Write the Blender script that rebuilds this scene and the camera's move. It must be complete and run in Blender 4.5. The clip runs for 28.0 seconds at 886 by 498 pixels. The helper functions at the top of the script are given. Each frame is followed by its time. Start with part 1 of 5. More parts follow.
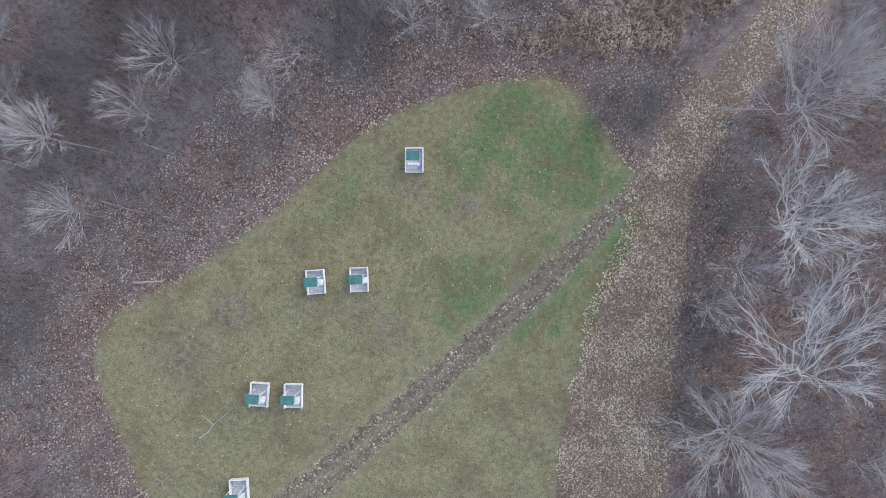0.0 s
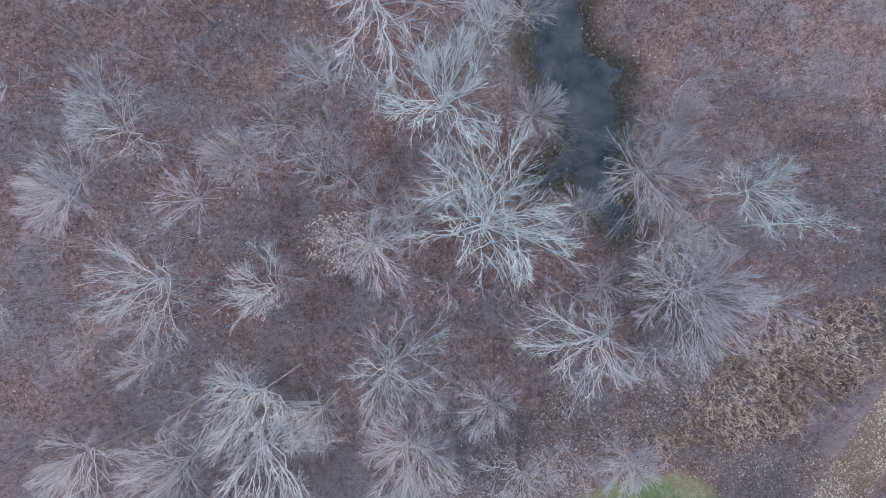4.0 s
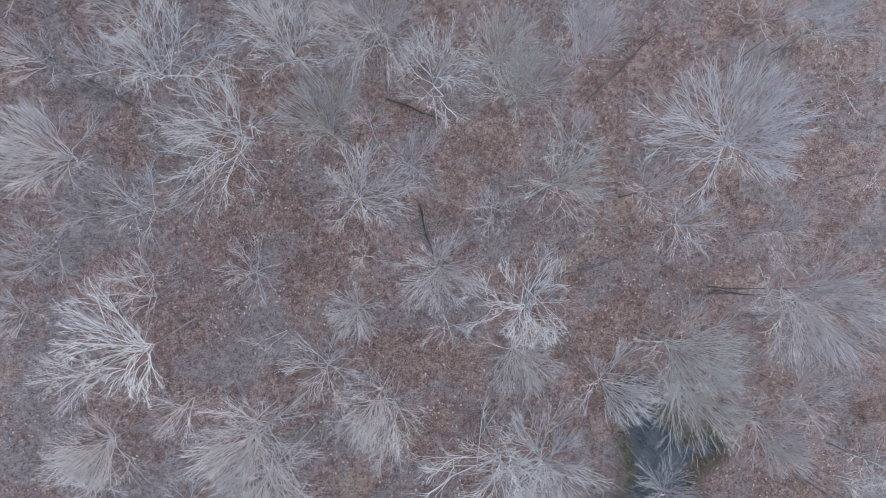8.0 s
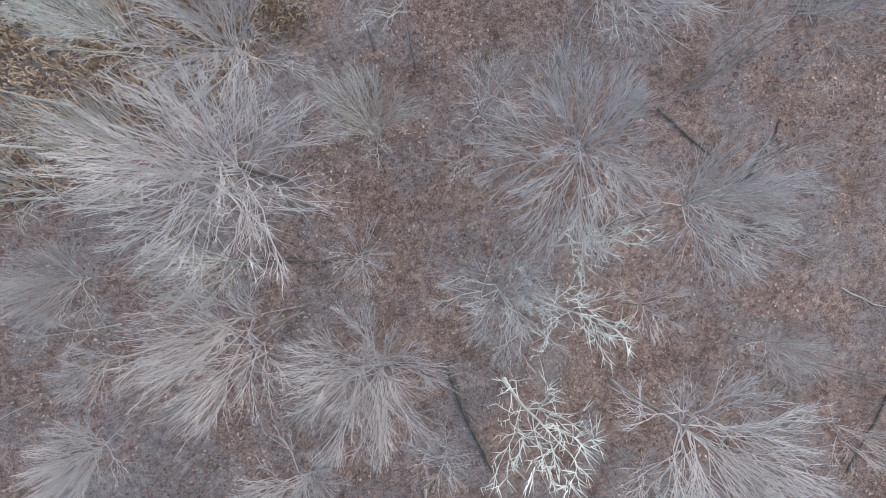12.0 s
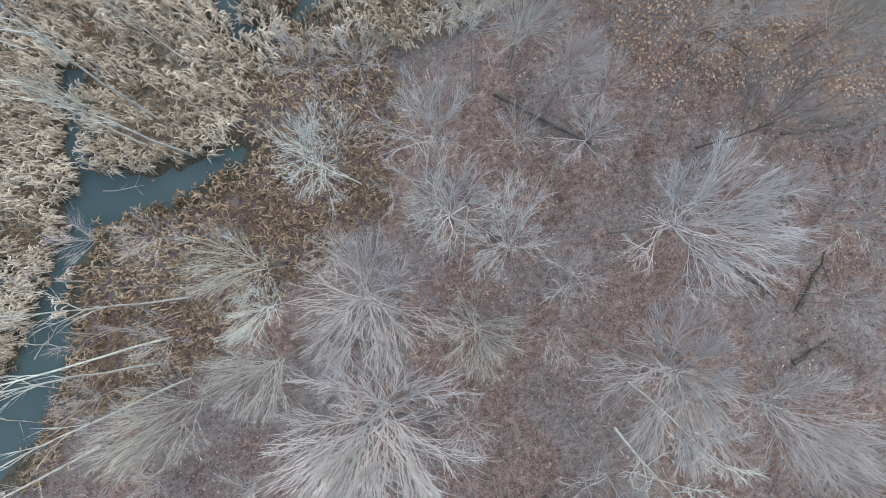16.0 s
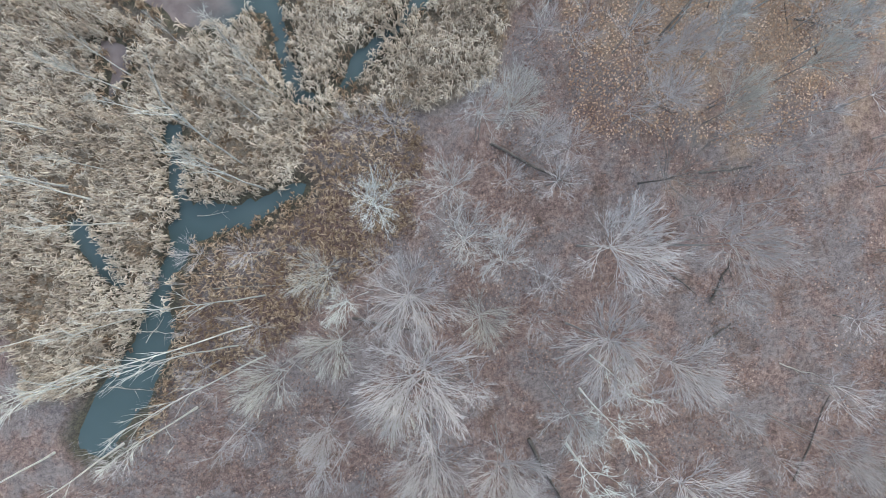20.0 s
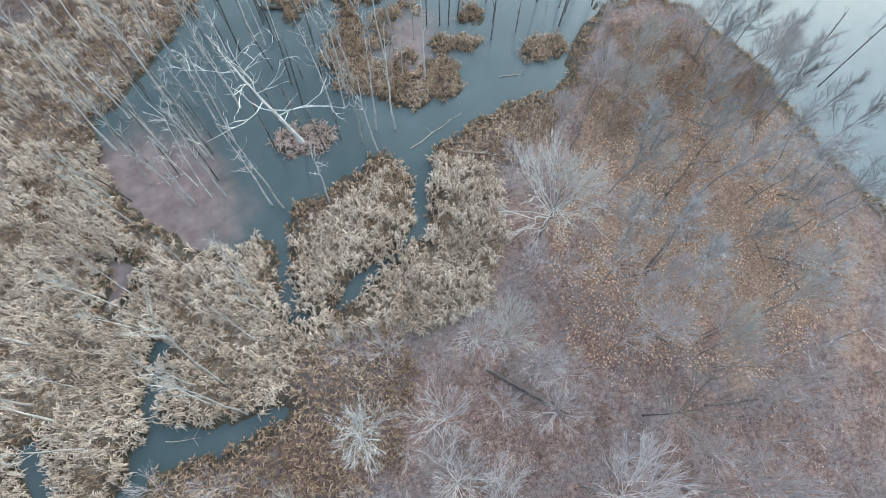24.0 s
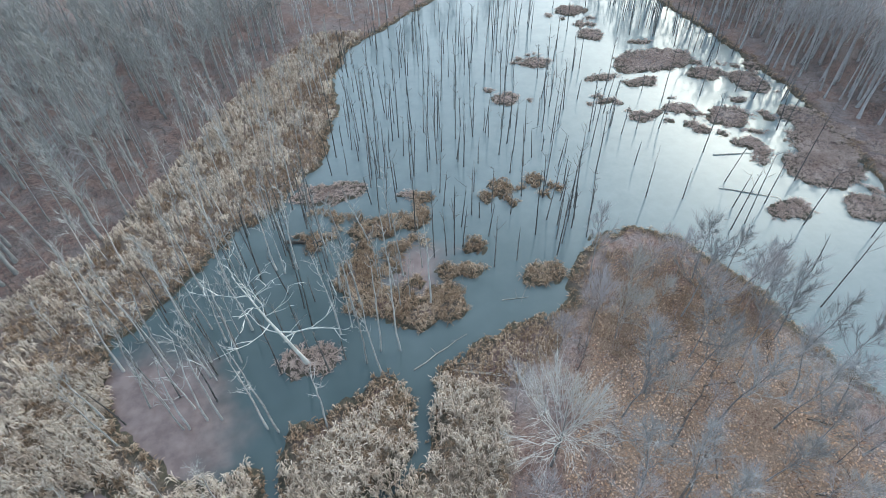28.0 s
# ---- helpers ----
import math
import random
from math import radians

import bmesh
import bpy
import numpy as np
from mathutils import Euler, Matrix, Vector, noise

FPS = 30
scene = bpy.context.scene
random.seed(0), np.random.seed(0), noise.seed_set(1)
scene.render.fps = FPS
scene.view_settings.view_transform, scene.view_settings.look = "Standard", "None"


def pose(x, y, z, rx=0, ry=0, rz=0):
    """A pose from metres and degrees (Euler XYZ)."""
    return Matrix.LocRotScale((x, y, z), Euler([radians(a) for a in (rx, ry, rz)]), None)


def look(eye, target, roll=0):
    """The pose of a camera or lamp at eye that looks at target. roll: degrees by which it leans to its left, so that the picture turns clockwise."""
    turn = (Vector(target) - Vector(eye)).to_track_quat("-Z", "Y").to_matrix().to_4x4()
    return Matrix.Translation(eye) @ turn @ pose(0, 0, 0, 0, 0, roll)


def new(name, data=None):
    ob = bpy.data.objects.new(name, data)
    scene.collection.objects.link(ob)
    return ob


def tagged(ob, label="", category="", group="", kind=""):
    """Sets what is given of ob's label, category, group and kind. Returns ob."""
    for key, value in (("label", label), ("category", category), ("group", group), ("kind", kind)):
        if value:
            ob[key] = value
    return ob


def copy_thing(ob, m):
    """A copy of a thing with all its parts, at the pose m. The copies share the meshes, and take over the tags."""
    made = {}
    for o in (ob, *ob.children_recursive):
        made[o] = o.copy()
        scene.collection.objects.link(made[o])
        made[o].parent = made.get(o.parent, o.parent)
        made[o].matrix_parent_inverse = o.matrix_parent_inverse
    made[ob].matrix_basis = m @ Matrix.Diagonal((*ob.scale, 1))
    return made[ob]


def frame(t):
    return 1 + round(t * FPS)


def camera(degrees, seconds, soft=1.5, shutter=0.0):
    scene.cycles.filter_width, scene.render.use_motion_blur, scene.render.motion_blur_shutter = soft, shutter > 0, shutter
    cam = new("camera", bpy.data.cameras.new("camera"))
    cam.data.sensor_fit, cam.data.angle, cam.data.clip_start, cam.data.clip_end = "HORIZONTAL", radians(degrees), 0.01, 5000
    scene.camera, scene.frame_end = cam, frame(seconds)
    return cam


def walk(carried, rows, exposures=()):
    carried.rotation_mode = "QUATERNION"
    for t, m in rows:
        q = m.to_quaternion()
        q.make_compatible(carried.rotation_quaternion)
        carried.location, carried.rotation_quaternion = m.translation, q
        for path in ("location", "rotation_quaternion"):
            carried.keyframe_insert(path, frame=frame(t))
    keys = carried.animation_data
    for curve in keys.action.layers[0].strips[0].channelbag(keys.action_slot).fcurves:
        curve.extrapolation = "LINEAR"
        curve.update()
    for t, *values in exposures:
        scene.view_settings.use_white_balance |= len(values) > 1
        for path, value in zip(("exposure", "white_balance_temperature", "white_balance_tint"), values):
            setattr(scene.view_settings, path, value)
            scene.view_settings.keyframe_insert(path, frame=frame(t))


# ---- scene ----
LENS = 80.6
cam = camera(LENS, 28.0, soft=0.7)
# seconds, stops, white balance
EXPOSURES = [(0, 1.03, 5600, 6), (2, 1.13, 5450, 8), (5, 1.18, 5400, 7), (8, 1.34, 5500, 4), (11, 1.42, 5800, 2), (17, 1.41, 5750, -3), (24, 1.61, 5700, -2), (28, 1.4, 5550, -3)]
# seconds, place, tilt up from straight down, sideways lean, heading
PATH = [
    (0, -0.00, 0.25, 45.00, 0.20, -0.32, -0.05),
    (0.5, -1.02, 4.78, 44.72, 0.20, 0.22, -0.43),
    (1, -2.33, 9.38, 44.37, 0.20, 0.37, -0.98),
    (1.5, -3.81, 13.89, 44.36, 0.20, 0.15, -1.61),
    (2, -4.94, 18.69, 44.93, 0.20, 0.08, -3.03),
    (2.5, -6.50, 23.32, 45.03, 0.20, -0.34, -3.80),
    (4.5, -9.54, 41.13, 44.76, -0.64, 0.76, -6.00),
    (5, -11.26, 46.81, 44.22, -1.02, 0.25, -7.37),
    (5.5, -12.72, 52.40, 45.07, -1.56, 0.22, -6.71),
    (6, -14.08, 58.39, 45.60, -1.77, -0.10, -9.39),
    (6.5, -15.27, 63.78, 46.27, -1.69, -0.41, -6.08),
    (7, -16.55, 67.38, 45.80, -1.40, -0.87, 3.00),
    (7.5, -17.41, 70.51, 44.66, -0.90, -0.49, 4.02),
    (8, -18.06, 72.81, 43.58, -0.54, -0.46, 5.45),
    (8.5, -19.20, 75.47, 42.28, -0.13, -0.42, 4.21),
    (9, -20.64, 79.14, 41.73, 0.07, -0.51, 2.62),
    (9.5, -22.41, 83.81, 41.69, 0.42, -0.13, 0.17),
    (10, -25.30, 87.30, 40.20, 0.48, -0.28, -5.40),
    (10.5, -27.75, 91.60, 38.60, 0.20, -0.30, -10.40),
    (11, -29.33, 96.87, 37.84, 0.12, -0.47, -12.49),
    (11.5, -30.46, 101.95, 37.17, -0.13, -0.72, -12.36),
    (12, -31.20, 106.15, 36.20, 0.55, -0.06, -11.80),
    (12.5, -32.30, 109.75, 36.80, 1.35, 0.40, -13.20),
    (13, -33.50, 112.32, 37.20, 1.68, 0.28, -14.40),
    (13.5, -34.55, 114.45, 37.45, 2.00, 0.10, -15.20),
    (15.5, -33.08, 118.73, 40.34, -0.18, 1.53, -18.05),
    (16, -33.29, 119.12, 40.77, -0.25, 1.41, -17.23),
    (16.5, -33.59, 119.47, 41.84, -0.16, 1.12, -16.60),
    (17, -33.90, 119.85, 43.53, -0.18, 0.78, -16.07),
    (17.5, -34.26, 120.17, 45.81, -0.07, 0.49, -16.31),
    (18, -34.44, 120.51, 48.18, -0.21, 0.38, -16.46),
    (18.5, -34.66, 120.74, 50.61, -0.24, 0.24, -16.43),
    (19, -34.93, 120.80, 52.76, -0.15, 0.05, -16.94),
    (19.5, -34.98, 121.03, 54.27, -0.44, -0.05, -17.27),
    (20, -34.88, 121.35, 55.20, -0.88, -0.08, -17.51),
    (20.5, -34.73, 121.53, 55.25, 1.29, -0.05, -17.48),
    (21, -34.52, 121.76, 55.26, 3.98, -0.01, -17.37),
    (21.5, -34.40, 121.99, 55.19, 6.71, -0.14, -17.27),
    (23.5, -34.09, 122.95, 54.21, 18.50, -0.39, -16.50),
    (24, -34.33, 122.96, 54.06, 21.83, -0.94, -16.36),
    (24.5, -34.62, 122.93, 54.01, 25.25, -1.46, -16.07),
    (25, -34.47, 122.94, 53.87, 28.20, -1.23, -16.07),
    (25.5, -33.92, 122.94, 53.74, 31.15, -0.84, -15.87),
    (26, -33.32, 122.83, 53.72, 34.05, -0.29, -15.69),
    (26.5, -32.76, 122.67, 53.71, 37.11, 0.36, -15.54),
    (27, -32.40, 122.51, 53.75, 40.01, 0.71, -15.31),
    (27.5, -32.24, 122.39, 53.77, 42.94, 0.96, -15.22),
    (28, -32.20, 122.35, 53.76, 45.85, 1.15, -15.10),
]
walk(cam, [(t, pose(*p)) for t, *p in PATH], exposures=EXPOSURES)

# ---- sky and sun: thin overcast, low winter sun behind the cloud beyond the pond ----
SUN_AZ, SUN_EL = radians(50), radians(25)          # clockwise from +y, above the horizon
world = bpy.data.worlds.new("overcast")
scene.world = world
world.use_nodes = True
wn, wl = world.node_tree.nodes, world.node_tree.links
sky = wn.new("ShaderNodeTexSky")
sky.sky_type, sky.sun_disc = "NISHITA", False
sky.sun_elevation, sky.sun_rotation = SUN_EL, SUN_AZ
sky.air_density, sky.dust_density, sky.ozone_density = 1.0, 4.0, 1.0
grey = wn.new("ShaderNodeHueSaturation")
grey.inputs["Saturation"].default_value = 0.85
wl.new(sky.outputs[0], grey.inputs["Color"])
# a thin even cloud sheet over the clear sky
cloud = wn.new("ShaderNodeMix")
cloud.data_type = "RGBA"
cloud.inputs[0].default_value, cloud.inputs[7].default_value = 0.45, (3.6, 3.8, 4.1, 1)
wl.new(grey.outputs[0], cloud.inputs[6])
wl.new(cloud.outputs[2], wn["Background"].inputs["Color"])
wn["Background"].inputs["Strength"].default_value = 0.15
sun = new("sun", bpy.data.lights.new("sun", "SUN"))
sun.data.energy, sun.data.angle, sun.data.color = 0.3, radians(130), (1.0, 0.98, 0.95)
far_sun = Vector((math.sin(SUN_AZ) * math.cos(SUN_EL), math.cos(SUN_AZ) * math.cos(SUN_EL), math.sin(SUN_EL)))
sun.matrix_world = look(far_sun * 300, (0, 0, 0))

rng = np.random.default_rng(7)

# ---- materials ----
def nodes_of(name, rough=0.9):
    m = bpy.data.materials.new(name)
    m.use_nodes = True
    n = m.node_tree.nodes
    n["Principled BSDF"].inputs["Roughness"].default_value = rough
    n["Principled BSDF"].inputs["Specular IOR Level"].default_value = 0.2
    return m, n, m.node_tree.links


def mix(n, l, fac, a, b):
    k = n.new("ShaderNodeMix")
    k.data_type = "RGBA"
    for sock, v in ((0, fac), (6, a), (7, b)):
        if isinstance(v, (int, float)):
            k.inputs[sock].default_value = v
        elif isinstance(v, tuple):
            k.inputs[sock].default_value = (*v, 1)
        else:
            l.new(v, k.inputs[sock])
    return k.outputs[2]


def math_node(n, l, op, a, b=0.0, c=0.0):
    k = n.new("ShaderNodeMath")
    k.operation = op
    for sock, v in enumerate((a, b, c)):
        if isinstance(v, (int, float)):
            k.inputs[sock].default_value = v
        else:
            l.new(v, k.inputs[sock])
    return k.outputs[0]


def noise_node(n, l, scale, detail=3.0, rough=0.6, world_space=True):
    k = n.new("ShaderNodeTexNoise")
    k.inputs["Scale"].default_value, k.inputs["Detail"].default_value, k.inputs["Roughness"].default_value = scale, detail, rough
    c = n.new("ShaderNodeNewGeometry") if world_space else n.new("ShaderNodeTexCoord")
    l.new(c.outputs["Position" if world_space else "Object"], k.inputs["Vector"])
    return k.outputs["Fac"]


def ramp(n, l, fac, *stops):
    k = n.new("ShaderNodeValToRGB")
    while len(k.color_ramp.elements) < len(stops):
        k.color_ramp.elements.new(0.5)
    for e, (p, c) in zip(k.color_ramp.elements, stops):
        e.position, e.color = p, (*c, 1)
    l.new(fac, k.inputs["Fac"])
    return k.outputs["Color"]


def step_node(n, l, v, lo, hi):
    k = n.new("ShaderNodeMapRange")
    k.interpolation_type = "SMOOTHSTEP"
    k.inputs["From Min"].default_value, k.inputs["From Max"].default_value = lo, hi
    l.new(v, k.inputs["Value"])
    return k.outputs["Result"]


def bump_to(n, l, height, strength, dist=0.05):
    k = n.new("ShaderNodeBump")
    k.inputs["Strength"].default_value, k.inputs["Distance"].default_value = strength, dist
    l.new(height, k.inputs["Height"])
    l.new(k.outputs[0], n["Principled BSDF"].inputs["Normal"])


def bark(name, dark, light, random_shift=0.25):
    m, n, l = nodes_of(name, 0.85)
    f = noise_node(n, l, 1.3, 4)
    c = ramp(n, l, f, (0.3, dark), (0.7, light))
    info = n.new("ShaderNodeObjectInfo")
    hv = n.new("ShaderNodeHueSaturation")
    l.new(c, hv.inputs["Color"])
    l.new(math_node(n, l, "MULTIPLY_ADD", info.outputs["Random"], random_shift * 2, 1 - random_shift), hv.inputs["Value"])
    l.new(hv.outputs[0], n["Principled BSDF"].inputs["Base Color"])
    fine = noise_node(n, l, 22, 3)
    bump_to(n, l, fine, 0.4, 0.02)
    return m


def plain(name, colour, rough=0.7, vary=0.12, scale=6.0, metal=0.0):
    m, n, l = nodes_of(name, rough)
    f = noise_node(n, l, scale, 4)
    lo, hi = tuple(v * (1 - vary * 2) for v in colour), tuple(min(1, v * (1 + vary)) for v in colour)
    l.new(ramp(n, l, f, (0.3, lo), (0.7, hi)), n["Principled BSDF"].inputs["Base Color"])
    n["Principled BSDF"].inputs["Metallic"].default_value = metal
    bump_to(n, l, noise_node(n, l, scale * 8, 2), 0.15, 0.01)
    return m


def island_stuff(name, *stops, rough=0.9, shift=0.4):
    """Blades and leaves: each one takes its own tone."""
    m, n, l = nodes_of(name, rough)
    g = n.new("ShaderNodeNewGeometry")
    big = noise_node(n, l, 0.22, 3)
    v = math_node(n, l, "MULTIPLY_ADD", g.outputs["Random Per Island"], shift, math_node(n, l, "MULTIPLY_ADD", big, 1.4, -0.4 - shift / 2))
    tone = ramp(n, l, v, *stops)
    l.new(tone, n["Principled BSDF"].inputs["Base Color"])
    # thin dry blades let some light through
    thin, both = n.new("ShaderNodeBsdfTranslucent"), n.new("ShaderNodeMixShader")
    both.inputs[0].default_value = 0.25
    l.new(tone, thin.inputs["Color"])
    l.new(n["Principled BSDF"].outputs[0], both.inputs[1])
    l.new(thin.outputs[0], both.inputs[2])
    l.new(both.outputs[0], n["Material Output"].inputs["Surface"])
    return m


BARK = {
    "w": bark("pale_bark", (0.331, 0.305, 0.297), (0.518, 0.482, 0.471), 0.16),
    "g": bark("grey_bark", (0.315, 0.282, 0.278), (0.495, 0.444, 0.442), 0.10),
    "d": bark("bleached_dead_wood", (0.46, 0.45, 0.42), (0.68, 0.67, 0.635), 0.12),
    "b": bark("beech_bark", (0.36, 0.32, 0.30), (0.52, 0.46, 0.43)),
    "t": bark("tan_grey_bark", (0.336, 0.314, 0.291), (0.526, 0.498, 0.465), 0.16),
    "p": bark("bleached_slender_bark", (0.288, 0.276, 0.260), (0.480, 0.464, 0.440)),
    "k": bark("dark_bark", (0.12, 0.105, 0.10), (0.24, 0.21, 0.20)),
    "m": bark("mauve_twig_bark", (0.215, 0.191, 0.203), (0.361, 0.329, 0.346)),
}
M_TRUNK = bark("furrowed_trunk_bark", (0.16, 0.143, 0.138), (0.32, 0.295, 0.285))
M_LOG = bark("rotten_log", (0.055, 0.045, 0.04), (0.16, 0.135, 0.12))
M_LOG_PALE = bark("weathered_log", (0.25, 0.22, 0.19), (0.46, 0.42, 0.37))
M_REED = island_stuff("dry_reed", (0.05, (0.40, 0.31, 0.24)), (0.5, (0.70, 0.59, 0.485)), (0.95, (0.88, 0.79, 0.69)), shift=0.5)
M_SEDGE = island_stuff("rusty_sedge", (0.05, (0.20, 0.13, 0.085)), (0.5, (0.44, 0.32, 0.225)), (0.95, (0.70, 0.57, 0.45)), shift=0.7)
M_LEAF = island_stuff("fallen_leaf", (0.0, (0.17, 0.115, 0.09)), (0.5, (0.40, 0.325, 0.265)), (1.0, (0.70, 0.63, 0.55)), shift=0.9)
M_LEAF_PALE = island_stuff("pale_dry_leaf", (0.0, (0.24, 0.165, 0.115)), (0.5, (0.54, 0.425, 0.325)), (1.0, (0.82, 0.71, 0.59)), shift=0.9)
M_LEAF_MID = island_stuff("tan_dry_leaf", (0.0, (0.18, 0.122, 0.095)), (0.5, (0.42, 0.312, 0.25)), (1.0, (0.74, 0.61, 0.515)), shift=0.9)
M_LEAF_RUST = island_stuff("rusty_leaf", (0.0, (0.12, 0.065, 0.05)), (0.5, (0.30, 0.185, 0.145)), (1.0, (0.64, 0.50, 0.41)), shift=0.8)
M_ROADSIDE = island_stuff("tan_grass", (0.05, (0.26, 0.185, 0.14)), (0.5, (0.50, 0.39, 0.305)), (0.95, (0.74, 0.63, 0.52)), shift=0.7)
M_BEECH = island_stuff("withered_beech_leaf", (0.1, (0.40, 0.30, 0.24)), (0.9, (0.72, 0.62, 0.53)), shift=0.8)
M_CLOD = island_stuff("dark_turf", (0.1, (0.045, 0.048, 0.026)), (0.5, (0.10, 0.095, 0.05)), (0.9, (0.22, 0.19, 0.11)), shift=0.6)

# ---- plan of the ground ----
LAWN = [(-24.9, -20.9), (-26.1, -19.3), (-27.3, -16.0), (-29.0, -12.1), (-29.7, -9.2), (-29.4, -7.3), (-28.3, -5.3), (-21.8, -1.9), (-14.5, 3.4), (-7.7, 9.7), (-3.8, 12.2), (3.5, 14.6), (9.6, 15.3), (12.3, 13.7), (13.7, 11.5), (15.5, 8.3), (17.6, 6.3), (17.6, 2.9), (15.7, -1.0), (13.7, -5.4), (12.2, -9.8), (10.7, -15.1), (10.0, -21.0), (8, -42), (-20, -42)]
ROAD = [(12.6, -45, 4.4), (14.8, -21.0, 4.3), (15.7, -12.2, 3.9), (16.8, -4.9, 3.4), (18.3, 1.4, 2.6), (19.9, 7.4, 2.0), (24.2, 13.6, 1.9), (31.0, 22.0, 1.9), (45, 37, 2.0)]
RUT = [(18.2, 6.8, 0.7), (8.8, -2.5, 0.9), (1.0, -9.7, 1.0), (-6.7, -16.5, 1.1), (-13.0, -21.5, 1.2), (-28, -34, 1.2)]
POND = [(-29.2, 147.7), (-26.2, 154.7), (-22.8, 157.0), (-16.9, 159.6), (-5.6, 161.4), (-2.2, 167.2), (3.8, 172.6), (9.9, 173.5), (16.0, 169.0), (20.4, 157.0), (20.8, 149.0), (22.5, 141.0), (24.0, 134), (27, 127), (33, 118), (48, 125), (54.9, 170.0), (63.6, 201.8), (66, 232.8), (66, 262), (52, 295), (22, 292), (-8.7, 264.1), (-23.8, 250.2), (-28.2, 235.9), (-28.8, 220.5), (-31.9, 212.6), (-33.4, 203.2), (-40.1, 198.3), (-41.4, 192.4), (-47.6, 189.9), (-55.9, 178.8), (-61.5, 172.4), (-64.1, 171.3), (-62.7, 163.5), (-60.0, 157.7), (-52.9, 150.0), (-47.3, 150.3), (-44.5, 149.0), (-42.5, 153.5), (-35.6, 154.8), (-33.1, 157.4), (-29.5, 156.9), (-28.6, 152)]
STREAMS = [
    [(-47.2, 131.3, 0.6), (-50.9, 130.6, 1.0), (-54.8, 130.2, 1.3), (-58.2, 131.3, 1.9), (-60.6, 130.5, 1.8), (-61.9, 128.4, 1.2), (-63.8, 126.5, 0.9), (-65.6, 123.9, 1.3), (-66.8, 121.2, 1.8), (-71.5, 116.4, 2.4), (-76, 112.6, 2.2)],
    [(-58.5, 141.1, 0.9), (-59.1, 138.1, 0.8), (-59.9, 134.7, 0.8), (-59.6, 131.5, 0.9)],
    [(-71.2, 134.5, 0.9), (-70.8, 132.6, 1.2), (-69.6, 129.0, 1.2), (-69.0, 127.2, 0.7)],
    [(-26.6, 156.4, 1.5), (-27.6, 151.5, 1.3), (-29.3, 146.4, 1.0), (-32.9, 144.1, 0.4), (-37.3, 142.1, 1.1), (-39.8, 140.2, 0.7)],
    [(-44.4, 150.4, 0.9), (-44.9, 144.5, 0.8), (-44.8, 140.5, 0.8), (-43.5, 139.8, 0.7)],
    [(-62.5, 151.8, 0.8), (-61.3, 149.8, 1.2), (-63.4, 146.8, 0.5)],
    [(-0.8, 61.5, 0.7), (1.9, 57.3, 1.9), (2.6, 51.0, 2.4), (4.6, 46.2, 2.6), (4.6, 40.2, 1.6), (6.5, 36.5, 0.9)],
    [(2.6, 51.0, 1.6), (7.0, 49.6, 0.8)],
    [(3.5, 43.0, 1.2), (-0.5, 41.0, 0.6)],
    [(3.0, 56.0, 1.0), (6.0, 58.0, 0.6)],
]
WATER_Z = -0.22
# centre, half-lengths of the sedge islands in the pond
ISLANDS = [(-27.4, 183.6, 4.6, 2.2), (-22.0, 183.1, 1.3, 1.7), (-31.8, 173.6, 3.2, 3.4), (-14.2, 175.9, 1.7, 1.7), (-16.0, 170.9, 1.9, 1.2), (-6.4, 167.4, 3.1, 1.9), (-39.7, 161.9, 3.5, 2.4), (-29.5, 168.6, 4.6, 2.3), (-23.6, 165.4, 5.2, 2.5), (-21.0, 168.0, 2.6, 1.4), (-25.5, 178.2, 2.0, 1.0), (-19.0, 189.0, 1.7, 1.3), (-32.7, 187.3, 1.2, 1.2), (52, 214, 4, 3), (54, 183, 5, 6), (42, 188, 2.4, 1.6), (30, 219, 3, 1.6), (25, 209, 2, 1.2), (-36.0, 183.3, 2.0, 0.9), (-5.7, 188.0, 1.6, 2.4), (0.8, 188.0, 1.4, 2.1), (-33.5, 194.4, 6.2, 2.8), (5.5, 216.0, 2.8, 2.6), (18.4, 230.2, 3.6, 2.5), (37.5, 241.3, 3.2, 3.6), (44.4, 223.5, 10.0, 5.6), (37.4, 202.5, 3.1, 1.9), (44.9, 196.7, 4.6, 3.8), (49.3, 177.2, 6.4, 5.6), (36.1, 169.5, 3.6, 2.2), (48.1, 166.6, 4.0, 3.2), (36.9, 194.1, 1.7, 1.4), (29.2, 201.5, 3.0, 1.8), (39.7, 257.7, 4.2, 3.6), (58, 190, 4, 7), (58, 208, 3.6, 5), (-30.6, 177.2, 2.2, 1.5), (-27.0, 174.4, 1.3, 1.1), (-19.4, 171.6, 1.4, 1.6), (-24.4, 171.0, 1.2, 0.9)]
# small tussocks round the larger islands
loose = random.Random(12)
for cx, cy, rx, ry in [i for i in ISLANDS if i[1] > 176]:
    for _ in range(3):
        a, far = loose.uniform(0, 6.28), loose.uniform(1.15, 2.1)
        ISLANDS.append((cx + (rx * far + 0.6) * math.cos(a), cy + (ry * far + 0.6) * math.sin(a), loose.uniform(0.5, 0.3 * rx + 0.6), loose.uniform(0.4, 0.3 * ry + 0.5)))
REEDS = [(-18.5, 152.1), (-20.0, 143.5), (-24.3, 136.1), (-30.6, 134.7), (-38.9, 136.7), (-45.4, 136.1), (-48.0, 131.2), (-60.4, 133.1), (-63.0, 124.8), (-68.9, 117.8), (-76.6, 117.3), (-82.1, 118.4), (-80.2, 145.6), (-71.6, 169.9), (-62.5, 167.1), (-61.7, 156.4), (-55.2, 149.0), (-48.8, 151.7), (-44.2, 149.6), (-37.0, 152.2), (-27.2, 156.2)]
